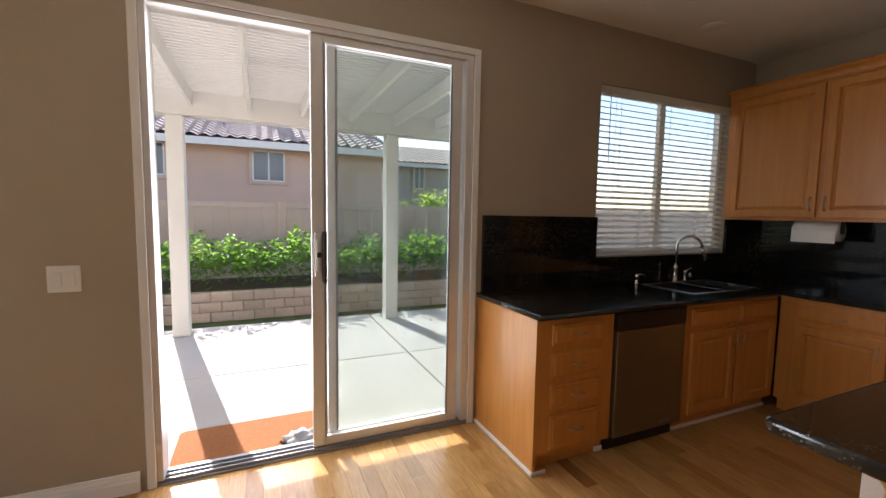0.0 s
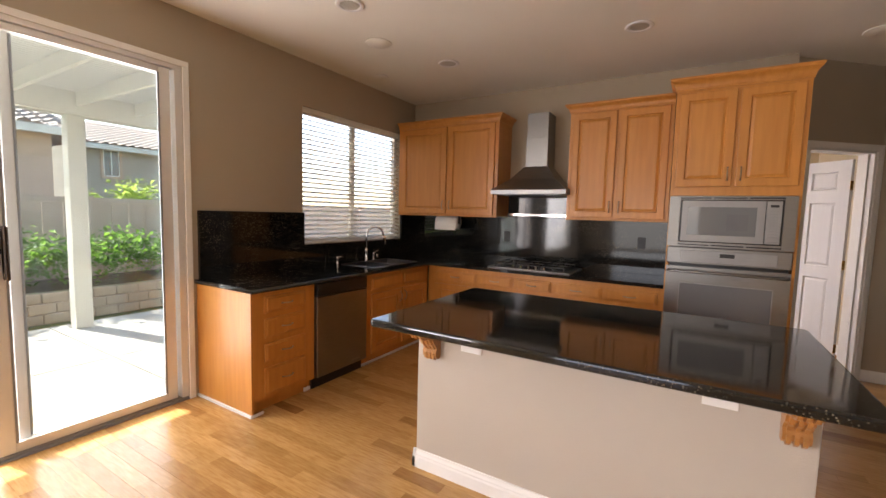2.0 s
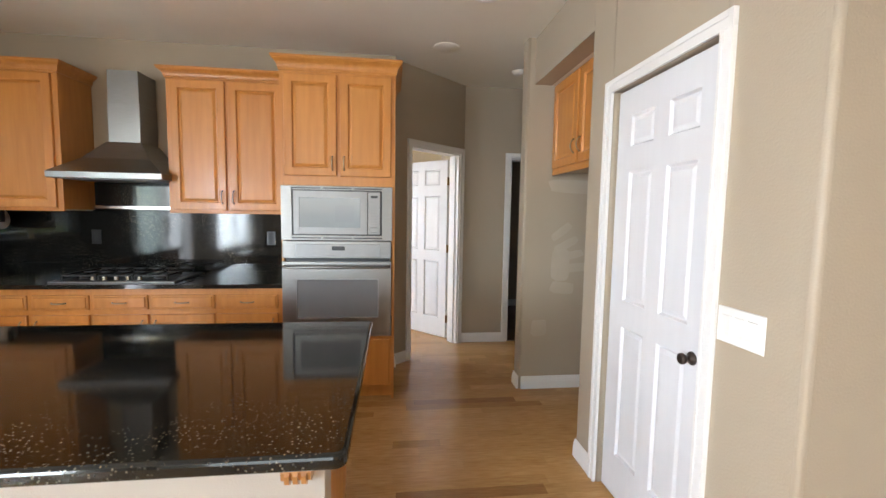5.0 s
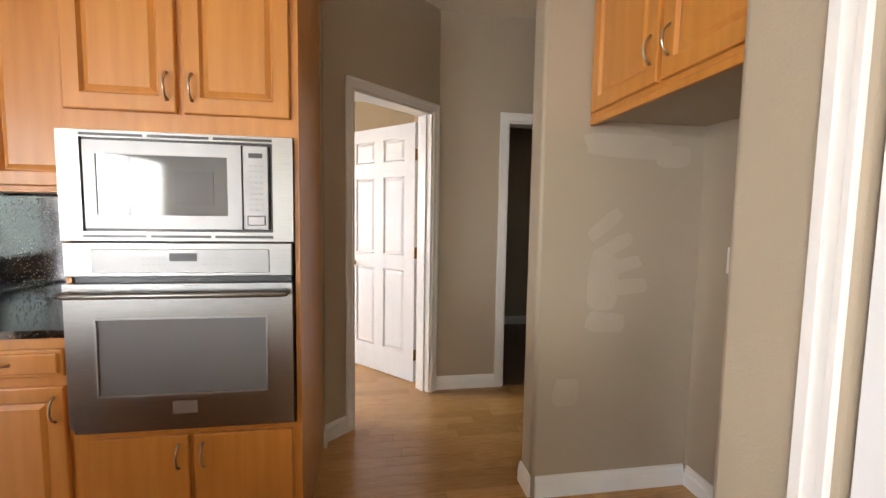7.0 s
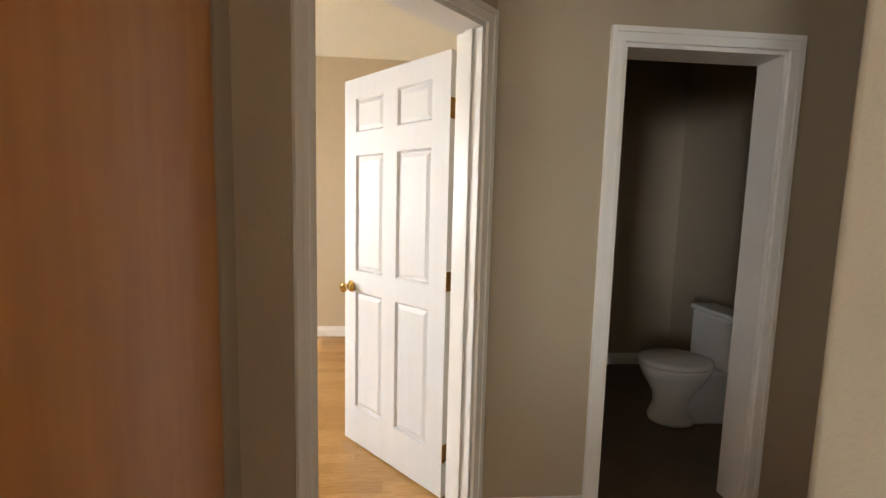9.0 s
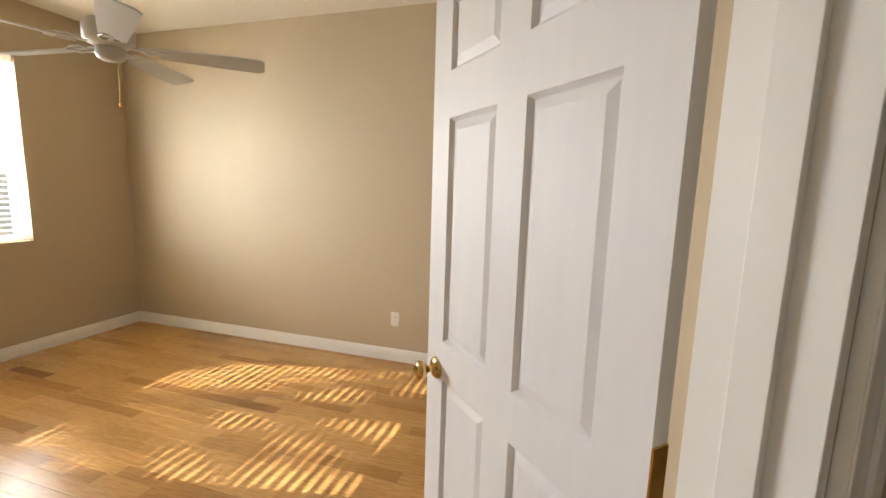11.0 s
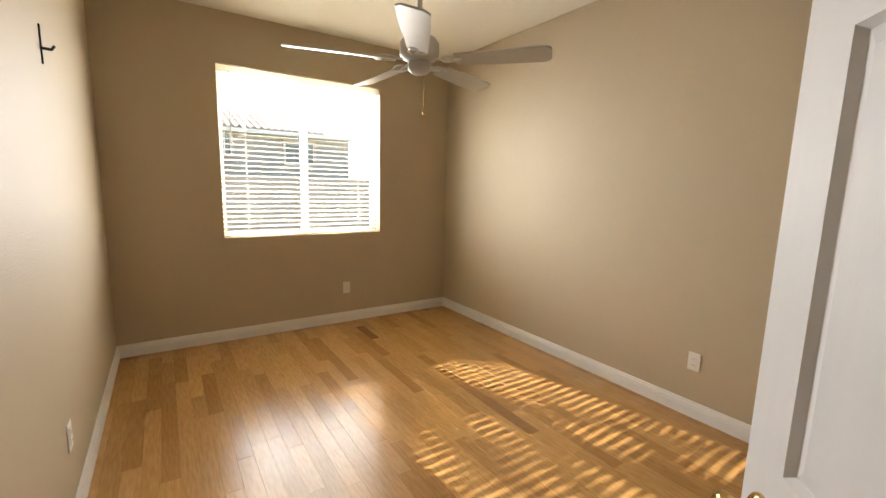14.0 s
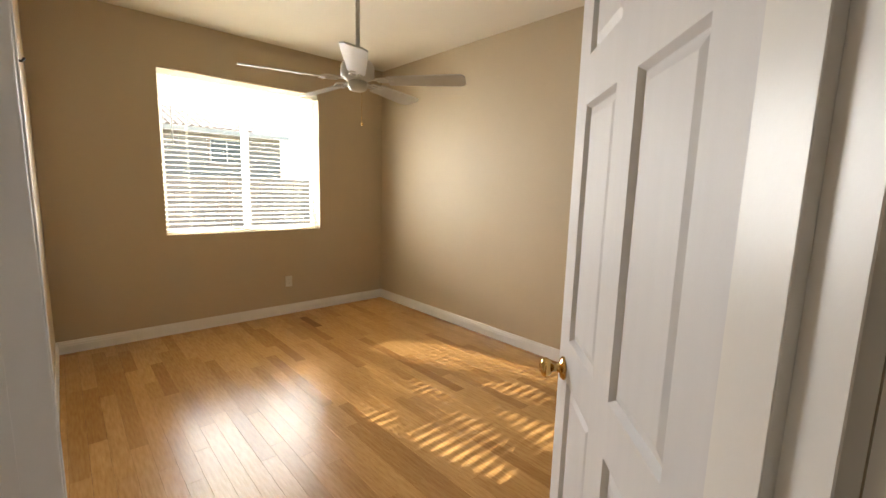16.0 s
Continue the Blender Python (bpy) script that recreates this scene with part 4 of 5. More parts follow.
# cooktop
ck = thing("gas_cooktop", "five-burner steel gas cooktop with black grates", "cooktop", 4.155, 1.70, CT, -90)
part("tray", boxes((0, 0.86, 0, 0.51, 0, 0.012), bevel=0.004), STEEL, ck)
part("well", boxes((0.06, 0.80, 0.03, 0.48, 0.012, 0.016), bevel=0.002), BLACK, ck, "black burner well")
for x, y, r in ((0.17, 0.14, 0.04), (0.17, 0.37, 0.035), (0.43, 0.30, 0.055), (0.69, 0.14, 0.035), (0.69, 0.37, 0.04)):
    part("burner", lathe([(0, 0.016), (r + 0.01, 0.016), (r + 0.008, 0.024), (r, 0.026), (r, 0.034), (r - 0.006, 0.037), (0, 0.037)], 18, Matrix.Translation((x, y, 0))), IRON, ck)
for x0, x1 in ((0.065, 0.30), (0.31, 0.55), (0.56, 0.795)):
    args = [(x0, x1, y, y + 0.012, 0.044, 0.056) for y in (0.04, 0.25, 0.455)] + [(x, x + 0.012, 0.04, 0.467, 0.044, 0.056) for x in (x0, (x0 + x1) / 2 - 0.006, x1 - 0.012)]
    args += [(x, x + 0.012, y, y + 0.012, 0.016, 0.044) for x in (x0, x1 - 0.012) for y in (0.04, 0.455)]
    part("grate", boxes(*args, bevel=0.002), IRON, ck, "black cast-iron grate")
for k in range(5):
    part("knob", lathe([(0, 0.012), (0.021, 0.012), (0.021, 0.018), (0.016, 0.02), (0.015, 0.042), (0.011, 0.045), (0, 0.045)], 14, Matrix.Translation((0.27 + 0.08 * k, 0.055, 0))), CHROME, ck)

# paper towel and its holder under the wall cabinet
pt = thing("paper_towel_holder", "steel paper towel holder with white roll", "paper towel", 4.50, 2.53, 1.362, -90)
part("roll", lathe([(0.02, 0), (0.076, 0), (0.076, 0.28), (0.02, 0.28)], 28, Matrix.Rotation(radians(90), 4, "Y")), PAPER, pt, "white paper roll")
part("sheet", boxes((0.0, 0.28, -0.077, -0.0755, -0.09, 0.0)), PAPER, pt, "hanging paper sheet")
part("rod", tube([(-0.02, 0, 0), (0.285, 0, 0)], 0.008, 8), BLACK, pt)
part("bracket", boxes((-0.024, -0.018, -0.02, 0.02, -0.02, 0.083), (0.28, 0.29, -0.02, 0.02, -0.02, 0.083), (-0.024, 0.29, -0.02, 0.02, 0.078, 0.083), bevel=0.002), BLACK, pt)

# ---- island ----
isl = thing("kitchen_island", "painted kitchen island with carved oak corbels", "kitchen island", 2.10, 0.29, 0, -90)
part("body", boxes((-0.865, 0.865, 0.0, 0.12, 0, 0.875), bevel=0.002), ISLANDPAINT, isl, "light greige painted knee wall")
part("oak_cabinets", boxes((-0.84, 0.84, 0.121, 0.78, 0.10, 0.875), (-0.84, 0.84, 0.121, 0.72, 0, 0.10)), OAK, isl)
bmx = side_prism(BASE_PROFILE, -0.881, 0.881)
part("baseboard", bmx, TRIM, isl, "white moulded baseboard")
for sx in (-1, 1):
    bmx = side_prism(BASE_PROFILE, 0, 0.136)
    bmx.transform(Matrix.Translation((0.865, -0.016, 0)) @ Matrix.Rotation(radians(90), 4, "Z") if sx > 0 else Matrix.Translation((-0.865, 0.12, 0)) @ Matrix.Rotation(radians(-90), 4, "Z"))
    part("baseboard", bmx, TRIM, isl, "white moulded baseboard")
for x in (-0.76, 0.79):
    prof = [(0, -0.20), (-0.025, -0.205), (-0.045, -0.19), (-0.05, -0.165), (-0.04, -0.145), (-0.055, -0.125), (-0.075, -0.11), (-0.085, -0.085), (-0.105, -0.07), (-0.135, -0.068), (-0.165, -0.055), (-0.18, -0.03), (-0.18, 0.0), (0, 0)]
    c = side_prism([(y, z + 0.875) for y, z in prof], x - 0.042, x + 0.042)
    for f in (-0.024, 0, 0.024):
        ridge = side_prism([(y * 1.06 - 0.003, (z * 1.03) + 0.872) for y, z in prof[1:-2]] + [(-0.1, 0.86), (-0.02, 0.75)], x + f - 0.007, x + f + 0.007)
        me_ = bpy.data.meshes.new("ridge")
        ridge.to_mesh(me_)
        c.from_mesh(me_)
        ridge.free()
    part("corbel", c, OAKDARK, isl, "carved oak scroll corbel")
for x in (-0.53, 0.56):
    o = part("outlet", boxes((x - 0.06, x + 0.06, -0.007, 0, 0.735, 0.81), bevel=0.002), PLASTIC, isl, "white plastic outlet plate")
    for q in (-0.026, 0.026):
        part("socket", boxes((x + q - 0.014, x + q + 0.014, -0.009, -0.007, 0.755, 0.79), bevel=0.0008), PLASTIC, o)
it = bmesh.new()
box(it, 1.785, 2.97, -0.675, 1.255, 0.8755, 0.915)
bmesh.ops.bevel(it, geom=[e_ for e_ in it.edges if abs(e_.verts[0].co.z - e_.verts[1].co.z) > 0.01], offset=0.03, segments=4, affect="EDGES", profile=0.5)
bmesh.ops.bevel(it, geom=[e_ for e_ in it.edges if abs(e_.verts[0].co.z - e_.verts[1].co.z) < 0.001 and len(e_.link_faces) == 2 and abs(e_.link_faces[0].normal.dot(e_.link_faces[1].normal)) < 0.5], offset=0.012, segments=3, affect="EDGES", profile=0.5)
solid("island_worktop", it, GRANITE, "polished black granite worktop on the island", "worktop")


# ---- ceiling fixtures ----
def downlight(x, y):
    d = thing("recessed_light", "white recessed ceiling light, switched off", "ceiling light", x, y, H, group="recessed ceiling lights")
    part("trim_ring", lathe([(0.068, -0.002), (0.095, -0.002), (0.098, -0.006), (0.09, -0.012), (0.068, -0.010), (0.066, -0.004)], 28), TRIM, d)
    part("reflector", lathe([(0, -0.0035), (0.067, -0.0035), (0.067, -0.006), (0.04, -0.005), (0, -0.005)], 24), LENSGLASS, d, "dull silver reflector")


for x, y in ((3.61, 0.30), (3.63, 1.92), (3.60, -1.36), (2.37, 1.96), (2.37, 0.30)):
    downlight(x, y)
for x, y, r in ((2.97, 2.21, 0.11), (3.65, 2.75, 0.08), (4.48, -1.21, 0.11)):
    s = thing("ceiling_speaker", "round white ceiling speaker grille", "ceiling speaker", x, y, H)
    part("grille", lathe([(0, -0.008), (r - 0.012, -0.008), (r - 0.01, -0.006), (r - 0.004, -0.010), (r, -0.006), (r, -0.001), (0, -0.001)], 28), CEIL, s)
sm = thing("smoke_detector", "white round smoke detector on the ceiling", "smoke detector", 4.95, -1.98, H)
part("body", lathe([(0, -0.035), (0.04, -0.035), (0.055, -0.028), (0.06, -0.012), (0.065, -0.002), (0, -0.002)], 24), PLASTIC, sm)
vt = thing("ceiling_vent", "white slatted air vent in the ceiling", "air vent", 3.24, -1.50, H)
part("frame", boxes((-0.21, 0.21, -0.11, -0.085, -0.010, -0.001), (-0.21, 0.21, 0.085, 0.11, -0.010, -0.001), (-0.21, -0.185, -0.085, 0.085, -0.010, -0.001), (0.185, 0.21, -0.085, 0.085, -0.010, -0.001), (-0.07, -0.05, -0.085, 0.085, -0.008, -0.001), (0.05, 0.07, -0.085, 0.085, -0.008, -0.001), bevel=0.002), TRIM, vt)
part("backing", boxes((-0.185, 0.185, -0.085, 0.085, -0.002, -0.001)), BLACK, vt, "dark duct opening")
for k in range(9):
    for a, b in ((-0.183, -0.072), (-0.048, 0.048), (0.072, 0.183)):
        part("slat", boxes((a, b, -0.08 + k * 0.019, -0.073 + k * 0.019, -0.008, -0.003)), TRIM, vt)


# ---- plates on the walls ----
def plate(name, label, x, y, z, rz, w, h, pieces, kind):
    p = thing(name, label, kind, x, y, z, rz)
    part("plate", boxes((-w / 2, w / 2, -0.006, 0, -h / 2, h / 2), bevel=0.002), PLASTIC, p)
    for a, b, c, d in pieces:
        part("switch" if kind == "light switch" else "socket", boxes((a, b, -0.010, -0.006, c, d), bevel=0.002), PLASTIC, p)
    if kind == "outlet":
        for zz in (-0.02, 0.02):
            part("slot", boxes((-0.007, -0.005, -0.0105, -0.0098, zz - 0.004, zz + 0.006), (0.005, 0.007, -0.0105, -0.0098, zz - 0.004, zz + 0.005)), BLACK, p, "dark socket slots")
    return p


plate("light_switch", "white double rocker switch plate", -0.285, 3.08, 1.11, 0, 0.125, 0.125, ((-0.042, -0.008, -0.034, 0.034), (0.008, 0.042, -0.034, 0.034)), "light switch")
plate("light_switch", "white triple rocker switch plate", 2.065, PY, 1.105, 180, 0.185, 0.12, ((-0.07, -0.032, -0.034, 0.034), (-0.02, 0.02, -0.034, 0.034), (0.032, 0.07, -0.034, 0.034)), "light switch")
S = ((-0.017, 0.017, -0.038, -0.004), (-0.017, 0.017, 0.004, 0.038))
plate("outlet", "white duplex outlet under the window", 6.93, 3.05, 0.37, 0, 0.075, 0.12, S, "outlet")
plate("outlet", "white duplex outlet on the tan wall", 8.168, 0.12, 0.37, -90, 0.075, 0.12, S, "outlet")
plate("outlet", "white duplex outlet low on the wall", 4.98, 1.10, 0.38, 90, 0.075, 0.12, S, "outlet")
plate("outlet", "white duplex outlet in the alcove", 3.97, -2.665, 1.18, 180, 0.075, 0.12, S, "outlet")
for y in (1.72, 0.30):
    p = thing("outlet", "black duplex outlet on the granite backsplash", "outlet", 4.722, y, 1.22, -90)
    part("plate", boxes((-0.037, 0.037, -0.006, 0, -0.06, 0.06), bevel=0.002), BLACK, p)
    part("socket", boxes((-0.017, 0.017, -0.009, -0.006, -0.038, -0.004), (-0.017, 0.017, -0.009, -0.006, 0.004, 0.038), bevel=0.002), IRON, p)

# alcove cabinet over the refrigerator's place, front at y = -2.06
ac = thing("wall_cabinet", "honey oak cabinet high in the refrigerator alcove", "cabinet", 4.18, -2.06, 1.815, 180, group="wall cabinets")
part("body", boxes((0, 0.975, 0, 0.60, 0, 0.68)), OAK, ac)
cabinet_door(ac, 0.03, 0.475, 0.02, 0.66, 0.0, 0.44, 0.14)
cabinet_door(ac, 0.50, 0.945, 0.02, 0.66, 0.0, 0.535, 0.14)

part("underside", boxes((0.004, 0.971, 0.03, 0.595, -0.004, 0.0)), WALL, ac, "grey painted underside")
part("bottom_rail", boxes((0, 0.975, -0.004, 0.018, -0.03, -0.0005), bevel=0.003), OAK, ac)

# ---- powder room ----
tl = thing("toilet", "white porcelain toilet with closed lid", "toilet", 6.35, -3.42, 0.004, 180)
part("bowl", lathe([(0, 0), (0.12, 0), (0.125, 0.03), (0.10, 0.12), (0.11, 0.2), (0.17, 0.32), (0.19, 0.38), (0.185, 0.395), (0, 0.395)], 28, Matrix.Translation((0, -0.42, 0)) @ Matrix.Diagonal((1, 1.25, 1, 1))), PORCELAIN, tl)
part("seat_lid", lathe([(0, 0.397), (0.185, 0.397), (0.192, 0.405), (0.19, 0.425), (0.17, 0.435), (0, 0.438)], 28, Matrix.Translation((0, -0.42, 0)) @ Matrix.Diagonal((1, 1.25, 1, 1))), PORCELAIN, tl)
part("tank", boxes((-0.21, 0.21, -0.18, 0.0, 0.37, 0.72), bevel=0.02, seg=3), PORCELAIN, tl)
part("tank_lid", boxes((-0.22, 0.22, -0.19, 0.0, 0.721, 0.755), bevel=0.01, seg=2), PORCELAIN, tl)
part("pedestal", boxes((-0.09, 0.09, -0.42, -0.02, 0.0, 0.36), bevel=0.02, seg=2), PORCELAIN, tl)
tp = thing("toilet_paper_holder", "wall-mounted holder with toilet paper roll", "toilet paper", 7.35, -2.36, 0.66, -90)
part("roll", lathe([(0.02, -0.05), (0.055, -0.05), (0.055, 0.05), (0.02, 0.05)], 20, Matrix.Translation((0, -0.09, 0)) @ Matrix.Rotation(radians(90), 4, "Y")), PAPER, tp)
part("bracket", tube([(-0.07, 0, 0), (-0.07, -0.09, 0), (0.07, -0.09, 0), (0.07, 0, 0)], 0.008, 8), NICKEL, tp)

# ---- bedroom: ceiling fan and wall cable ----
fan = thing("ceiling_fan", "white five-blade ceiling fan on a downrod", "ceiling fan", 6.55, 0.93, 2.06)
part("downrod", tube([(0, 0, 0.15), (0, 0, H - 2.06 - 0.01)], 0.013, 10), FANSHADED, fan)
part("canopy", lathe([(0, H - 2.06 - 0.07), (0.03, H - 2.06 - 0.07), (0.06, H - 2.06 - 0.045), (0.07, H - 2.06 - 0.002), (0, H - 2.06 - 0.002)], 20), FANSHADED, fan)
part("motor", lathe([(0, 0.045), (0.06, 0.045), (0.095, 0.06), (0.105, 0.075), (0.105, 0.135), (0.085, 0.16), (0.04, 0.175), (0.02, 0.19), (0, 0.19)], 28), FANSHADED, fan)
part("switch_housing", lathe([(0, -0.015), (0.04, -0.015), (0.055, -0.005), (0.06, 0.01), (0.06, 0.04), (0.05, 0.045), (0, 0.045)], 24), FANSHADED, fan)
part("pull_chain", tube([(0.03, 0, -0.012), (0.03, 0, -0.2)], 0.0015, 5), BRASS, fan)
part("chain_knob", lathe([(0, -0.225), (0.006, -0.222), (0.007, -0.21), (0, -0.2)], 10, Matrix.Translation((0.03, 0, 0))), BRASS, fan)
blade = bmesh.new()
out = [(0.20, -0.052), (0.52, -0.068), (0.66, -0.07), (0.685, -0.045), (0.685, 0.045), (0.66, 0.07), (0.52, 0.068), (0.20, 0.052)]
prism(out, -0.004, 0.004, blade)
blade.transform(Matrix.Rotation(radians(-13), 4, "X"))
blade_me = mesh_of("blade", blade, FANSHADED)
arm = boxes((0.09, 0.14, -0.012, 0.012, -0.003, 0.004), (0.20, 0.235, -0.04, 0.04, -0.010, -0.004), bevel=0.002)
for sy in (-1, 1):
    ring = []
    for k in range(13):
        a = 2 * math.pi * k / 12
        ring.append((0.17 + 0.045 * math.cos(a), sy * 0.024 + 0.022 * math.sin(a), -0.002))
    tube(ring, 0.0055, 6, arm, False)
arm_me = mesh_of("blade_arm", arm, FANSHADED)
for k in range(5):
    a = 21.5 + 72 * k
    b = part("blade", blade_me, FANSHADED, fan)
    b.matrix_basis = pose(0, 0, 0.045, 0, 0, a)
    r = part("blade_arm", arm_me, FANSHADED, fan)
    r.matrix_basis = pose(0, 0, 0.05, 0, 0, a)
wc = thing("wall_bracket", "small dark bracket with cable on the wall", "wall bracket", 4.98, 1.40, 2.0, 90)
part("plate", boxes((-0.006, 0.006, -0.006, 0, -0.075, 0.085), bevel=0.001), BLACK, wc)
part("hook", tube([(0, -0.005, -0.01), (0, -0.035, -0.012), (0.005, -0.045, 0.005)], 0.006, 6), BLACK, wc)


# ---- outdoors ----
solid("ground", boxes((-900, 900, 3.30, 900, -0.32, -0.27)), GRASS, "lawn and bare ground behind the house", "ground", "structure")
solid("ground_front", boxes((-900, 900, -900, 3.30, -0.40, -0.31)), GRASS, "ground under and before the house", "ground", "structure")
# third slab is added outside the bedroom to bounce light onto its blind
for k, (x0, x1) in enumerate(((-7.0, 2.035), (2.05, 5.0), (5.015, 9.5))):
    solid("patio_slab", boxes((x0, x1, 3.245, 4.9, -0.27, -0.10), bevel=0.006), CONCRETE, "pale sunlit concrete slab of the patio and its added end", "patio", "structure")
    solid("patio_slab", boxes((x0, x1, 4.912, 6.75, -0.27, -0.10), bevel=0.006), CONCRETE, "pale sunlit concrete slab of the patio and its added end", "patio", "structure")
solid("gravel_strip", boxes((-7, 9, 6.76, 7.05, -0.27, -0.24)), SOIL, "bare earth strip along the patio", "earth", "structure")
solid("planter_soil", boxes((-9, 10, 7.85, 9.6, -0.27, 0.16)), SOIL, "dark soil of the raised planter", "soil", "structure")
# retaining wall of blocks
pw = thing("planter_wall", "tan concrete block retaining wall of the planter", "retaining wall", 0, 7.7, -0.27)
blk = mesh_of("block", boxes((-0.148, 0.148, 0, 0.16, 0.002, 0.148), bevel=0.012), BLOCK)
rnd = random.Random(5)
for r in range(3):
    for k in range(-20, 21):
        b = part("block", blk, BLOCK, pw)
        b.location = (k * 0.30 + (0.15 if r % 2 else 0), 0.02 * r + rnd.uniform(-0.006, 0.006), r * 0.15)
# fence
fe = thing("fence", "tan panel fence with posts and cap rail", "fence", 0, 9.3, -0.27)
post_me = mesh_of("post", boxes((-0.065, 0.065, -0.03, 0.10, 0, 1.86), (-0.075, 0.075, -0.04, 0.11, 1.86, 1.89), bevel=0.005), FENCE)
plank_me = mesh_of("fence_board", boxes((-0.1385, 0.1385, 0.02, 0.045, 0.10, 1.78), bevel=0.004), FENCE)
rail_me = mesh_of("rail", boxes((0.066, 2.334, 0, 0.07, 0, 0.10), bevel=0.004), FENCE)
for k in range(-4, 6):
    x = 0.96 + 2.4 * k
    part("post", post_me, FENCE, fe).location = (x, 0, 0)
    for z in (1.76, 0.02):
        part("rail", rail_me, FENCE, fe).location = (x, 0, z)
    for j in range(8):
        part("fence_board", plank_me, FENCE, fe).location = (x + 0.21 + j * 0.283, 0, 0)

# pergola
pg = thing("pergola", "white wooden patio cover with lattice slats", "pergola", 0, 0, -0.10)
for x in (-3.0, -0.34, 2.30):
    part("post", boxes((x - 0.09, x + 0.09, 6.40, 6.58, 0, 2.64), (x - 0.10, x + 0.10, 6.39, 6.59, 0, 0.02), bevel=0.008), WHITEWOOD, pg)
for tb in ((-4.6, 3.4, 6.37, 6.41, 2.64, 2.91), (-4.6, 3.4, 6.57, 6.61, 2.64, 2.91), (-4.6, 3.4, 6.4105, 6.5695, 2.70, 2.90)):
    part("beam", boxes(tb, bevel=0.004), WHITEWOOD, pg)
part("ledger", boxes((-4.6, 3.4, 3.245, 3.29, 2.66, 2.86)), WHITEWOOD, pg)
raf = mesh_of("rafter", boxes((-0.02, 0.02, 3.29, 6.368, 2.72, 2.88), bevel=0.003), WHITEWOOD)
for k in range(13):
    part("rafter", raf, WHITEWOOD, pg).location = (-4.5 + k * 0.62, 0, 0.03)
lat = mesh_of("lattice_slat", boxes((-4.6, 3.4, -0.019, 0.019, 0, 0.036)), WHITEWOOD)
for k in range(54):
    part("lattice_slat", lat, WHITEWOOD, pg).location = (0, 3.32 + k * 0.068, 2.912)
bpy.data.objects["ledger"].location = (0, 0, 0.03)

# mat and rag
mat = bmesh.new()
box(mat, 0.03, 1.05, 3.36, 3.84, -0.10, -0.085)
bmesh.ops.bevel(mat, geom=[e_ for e_ in mat.edges if abs(e_.verts[0].co.z - e_.verts[1].co.z) > 0.005], offset=0.04, segments=4, affect="EDGES", profile=0.5)
solid("door_mat", mat, COIR, "rust-coloured coir door mat on the patio", "door mat")
rag = bmesh.new()
bmesh.ops.create_icosphere(rag, subdivisions=4, radius=1.0)
for v in rag.verts:
    n = noise.noise(v.co * 2.3) * 0.45 + noise.noise(v.co * 6) * 0.25
    v.co = Vector((v.co.x * 0.13, v.co.y * 0.075, max(v.co.z, 0.0) * 0.06)) * (1 + n)
for f in rag.faces:
    f.smooth = True
rag.transform(Matrix.Translation((0.80, 3.43, -0.085)))
solid("rag", rag, RAG, "crumpled grey rag lying on the mat", "rag")


def leaf_cluster(n, area, size, seed, fn):
    """n small folded leaves spread by fn(random) to a place."""
    r = random.Random(seed)
    verts, faces = [], []
    for _ in range(n):
        p = Vector(fn(r))
        m = Euler((r.uniform(-0.9, 0.9), r.uniform(-0.9, 0.9), r.uniform(0, 6.3))).to_matrix()
        s = size * r.uniform(0.6, 1.3)
        i = len(verts)
        verts += [tuple(p + m @ Vector(c) * s) for c in ((0, -1, 0), (0.55, 0, 0.15), (0, 1, -0.1), (-0.55, 0, 0.15), (0, 0, -0.05))]
        faces += [(i, i + 1, i + 4), (i + 1, i + 2, i + 4), (i + 2, i + 3, i + 4), (i + 3, i, i + 4)]
    me = bpy.data.meshes.new("leaves")
    me.from_pydata(verts, [], faces)
    return me


def hedge_point(r):
    x = r.uniform(-6, 5.0)
    top = 0.42 + 0.28 * noise.noise(Vector((x * 1.3, 2.0, 0))) + 0.14 * noise.noise(Vector((x * 4, 5.0, 0)))
    a = r.random()
    y = 7.78 + r.random() * 1.15
    crest = (0.26 + 1.0 * top) * (0.75 + 0.5 * r.random())
    return (x, y - 0.1 * a, 0.05 + crest * (a ** 0.4) + 0.12)


me = leaf_cluster(13000, 0, 0.045, 3, hedge_point)
me.materials.append(LEAF)
tagged(new("hedge_leaves", me), "low green leafy shrubs along the fence", "shrubs", "", "stuff")


def sprig_point(r):
    k = r.randrange(26)
    rr = random.Random(k * 7 + 1)
    x, y, t = rr.uniform(-5.5, 4.6), rr.uniform(8.0, 8.6), rr.uniform(0.15, 0.4)
    h = r.random()
    return (x + r.gauss(0, 0.06), y + r.gauss(0, 0.06), 0.5 + t * h + r.gauss(0, 0.02))


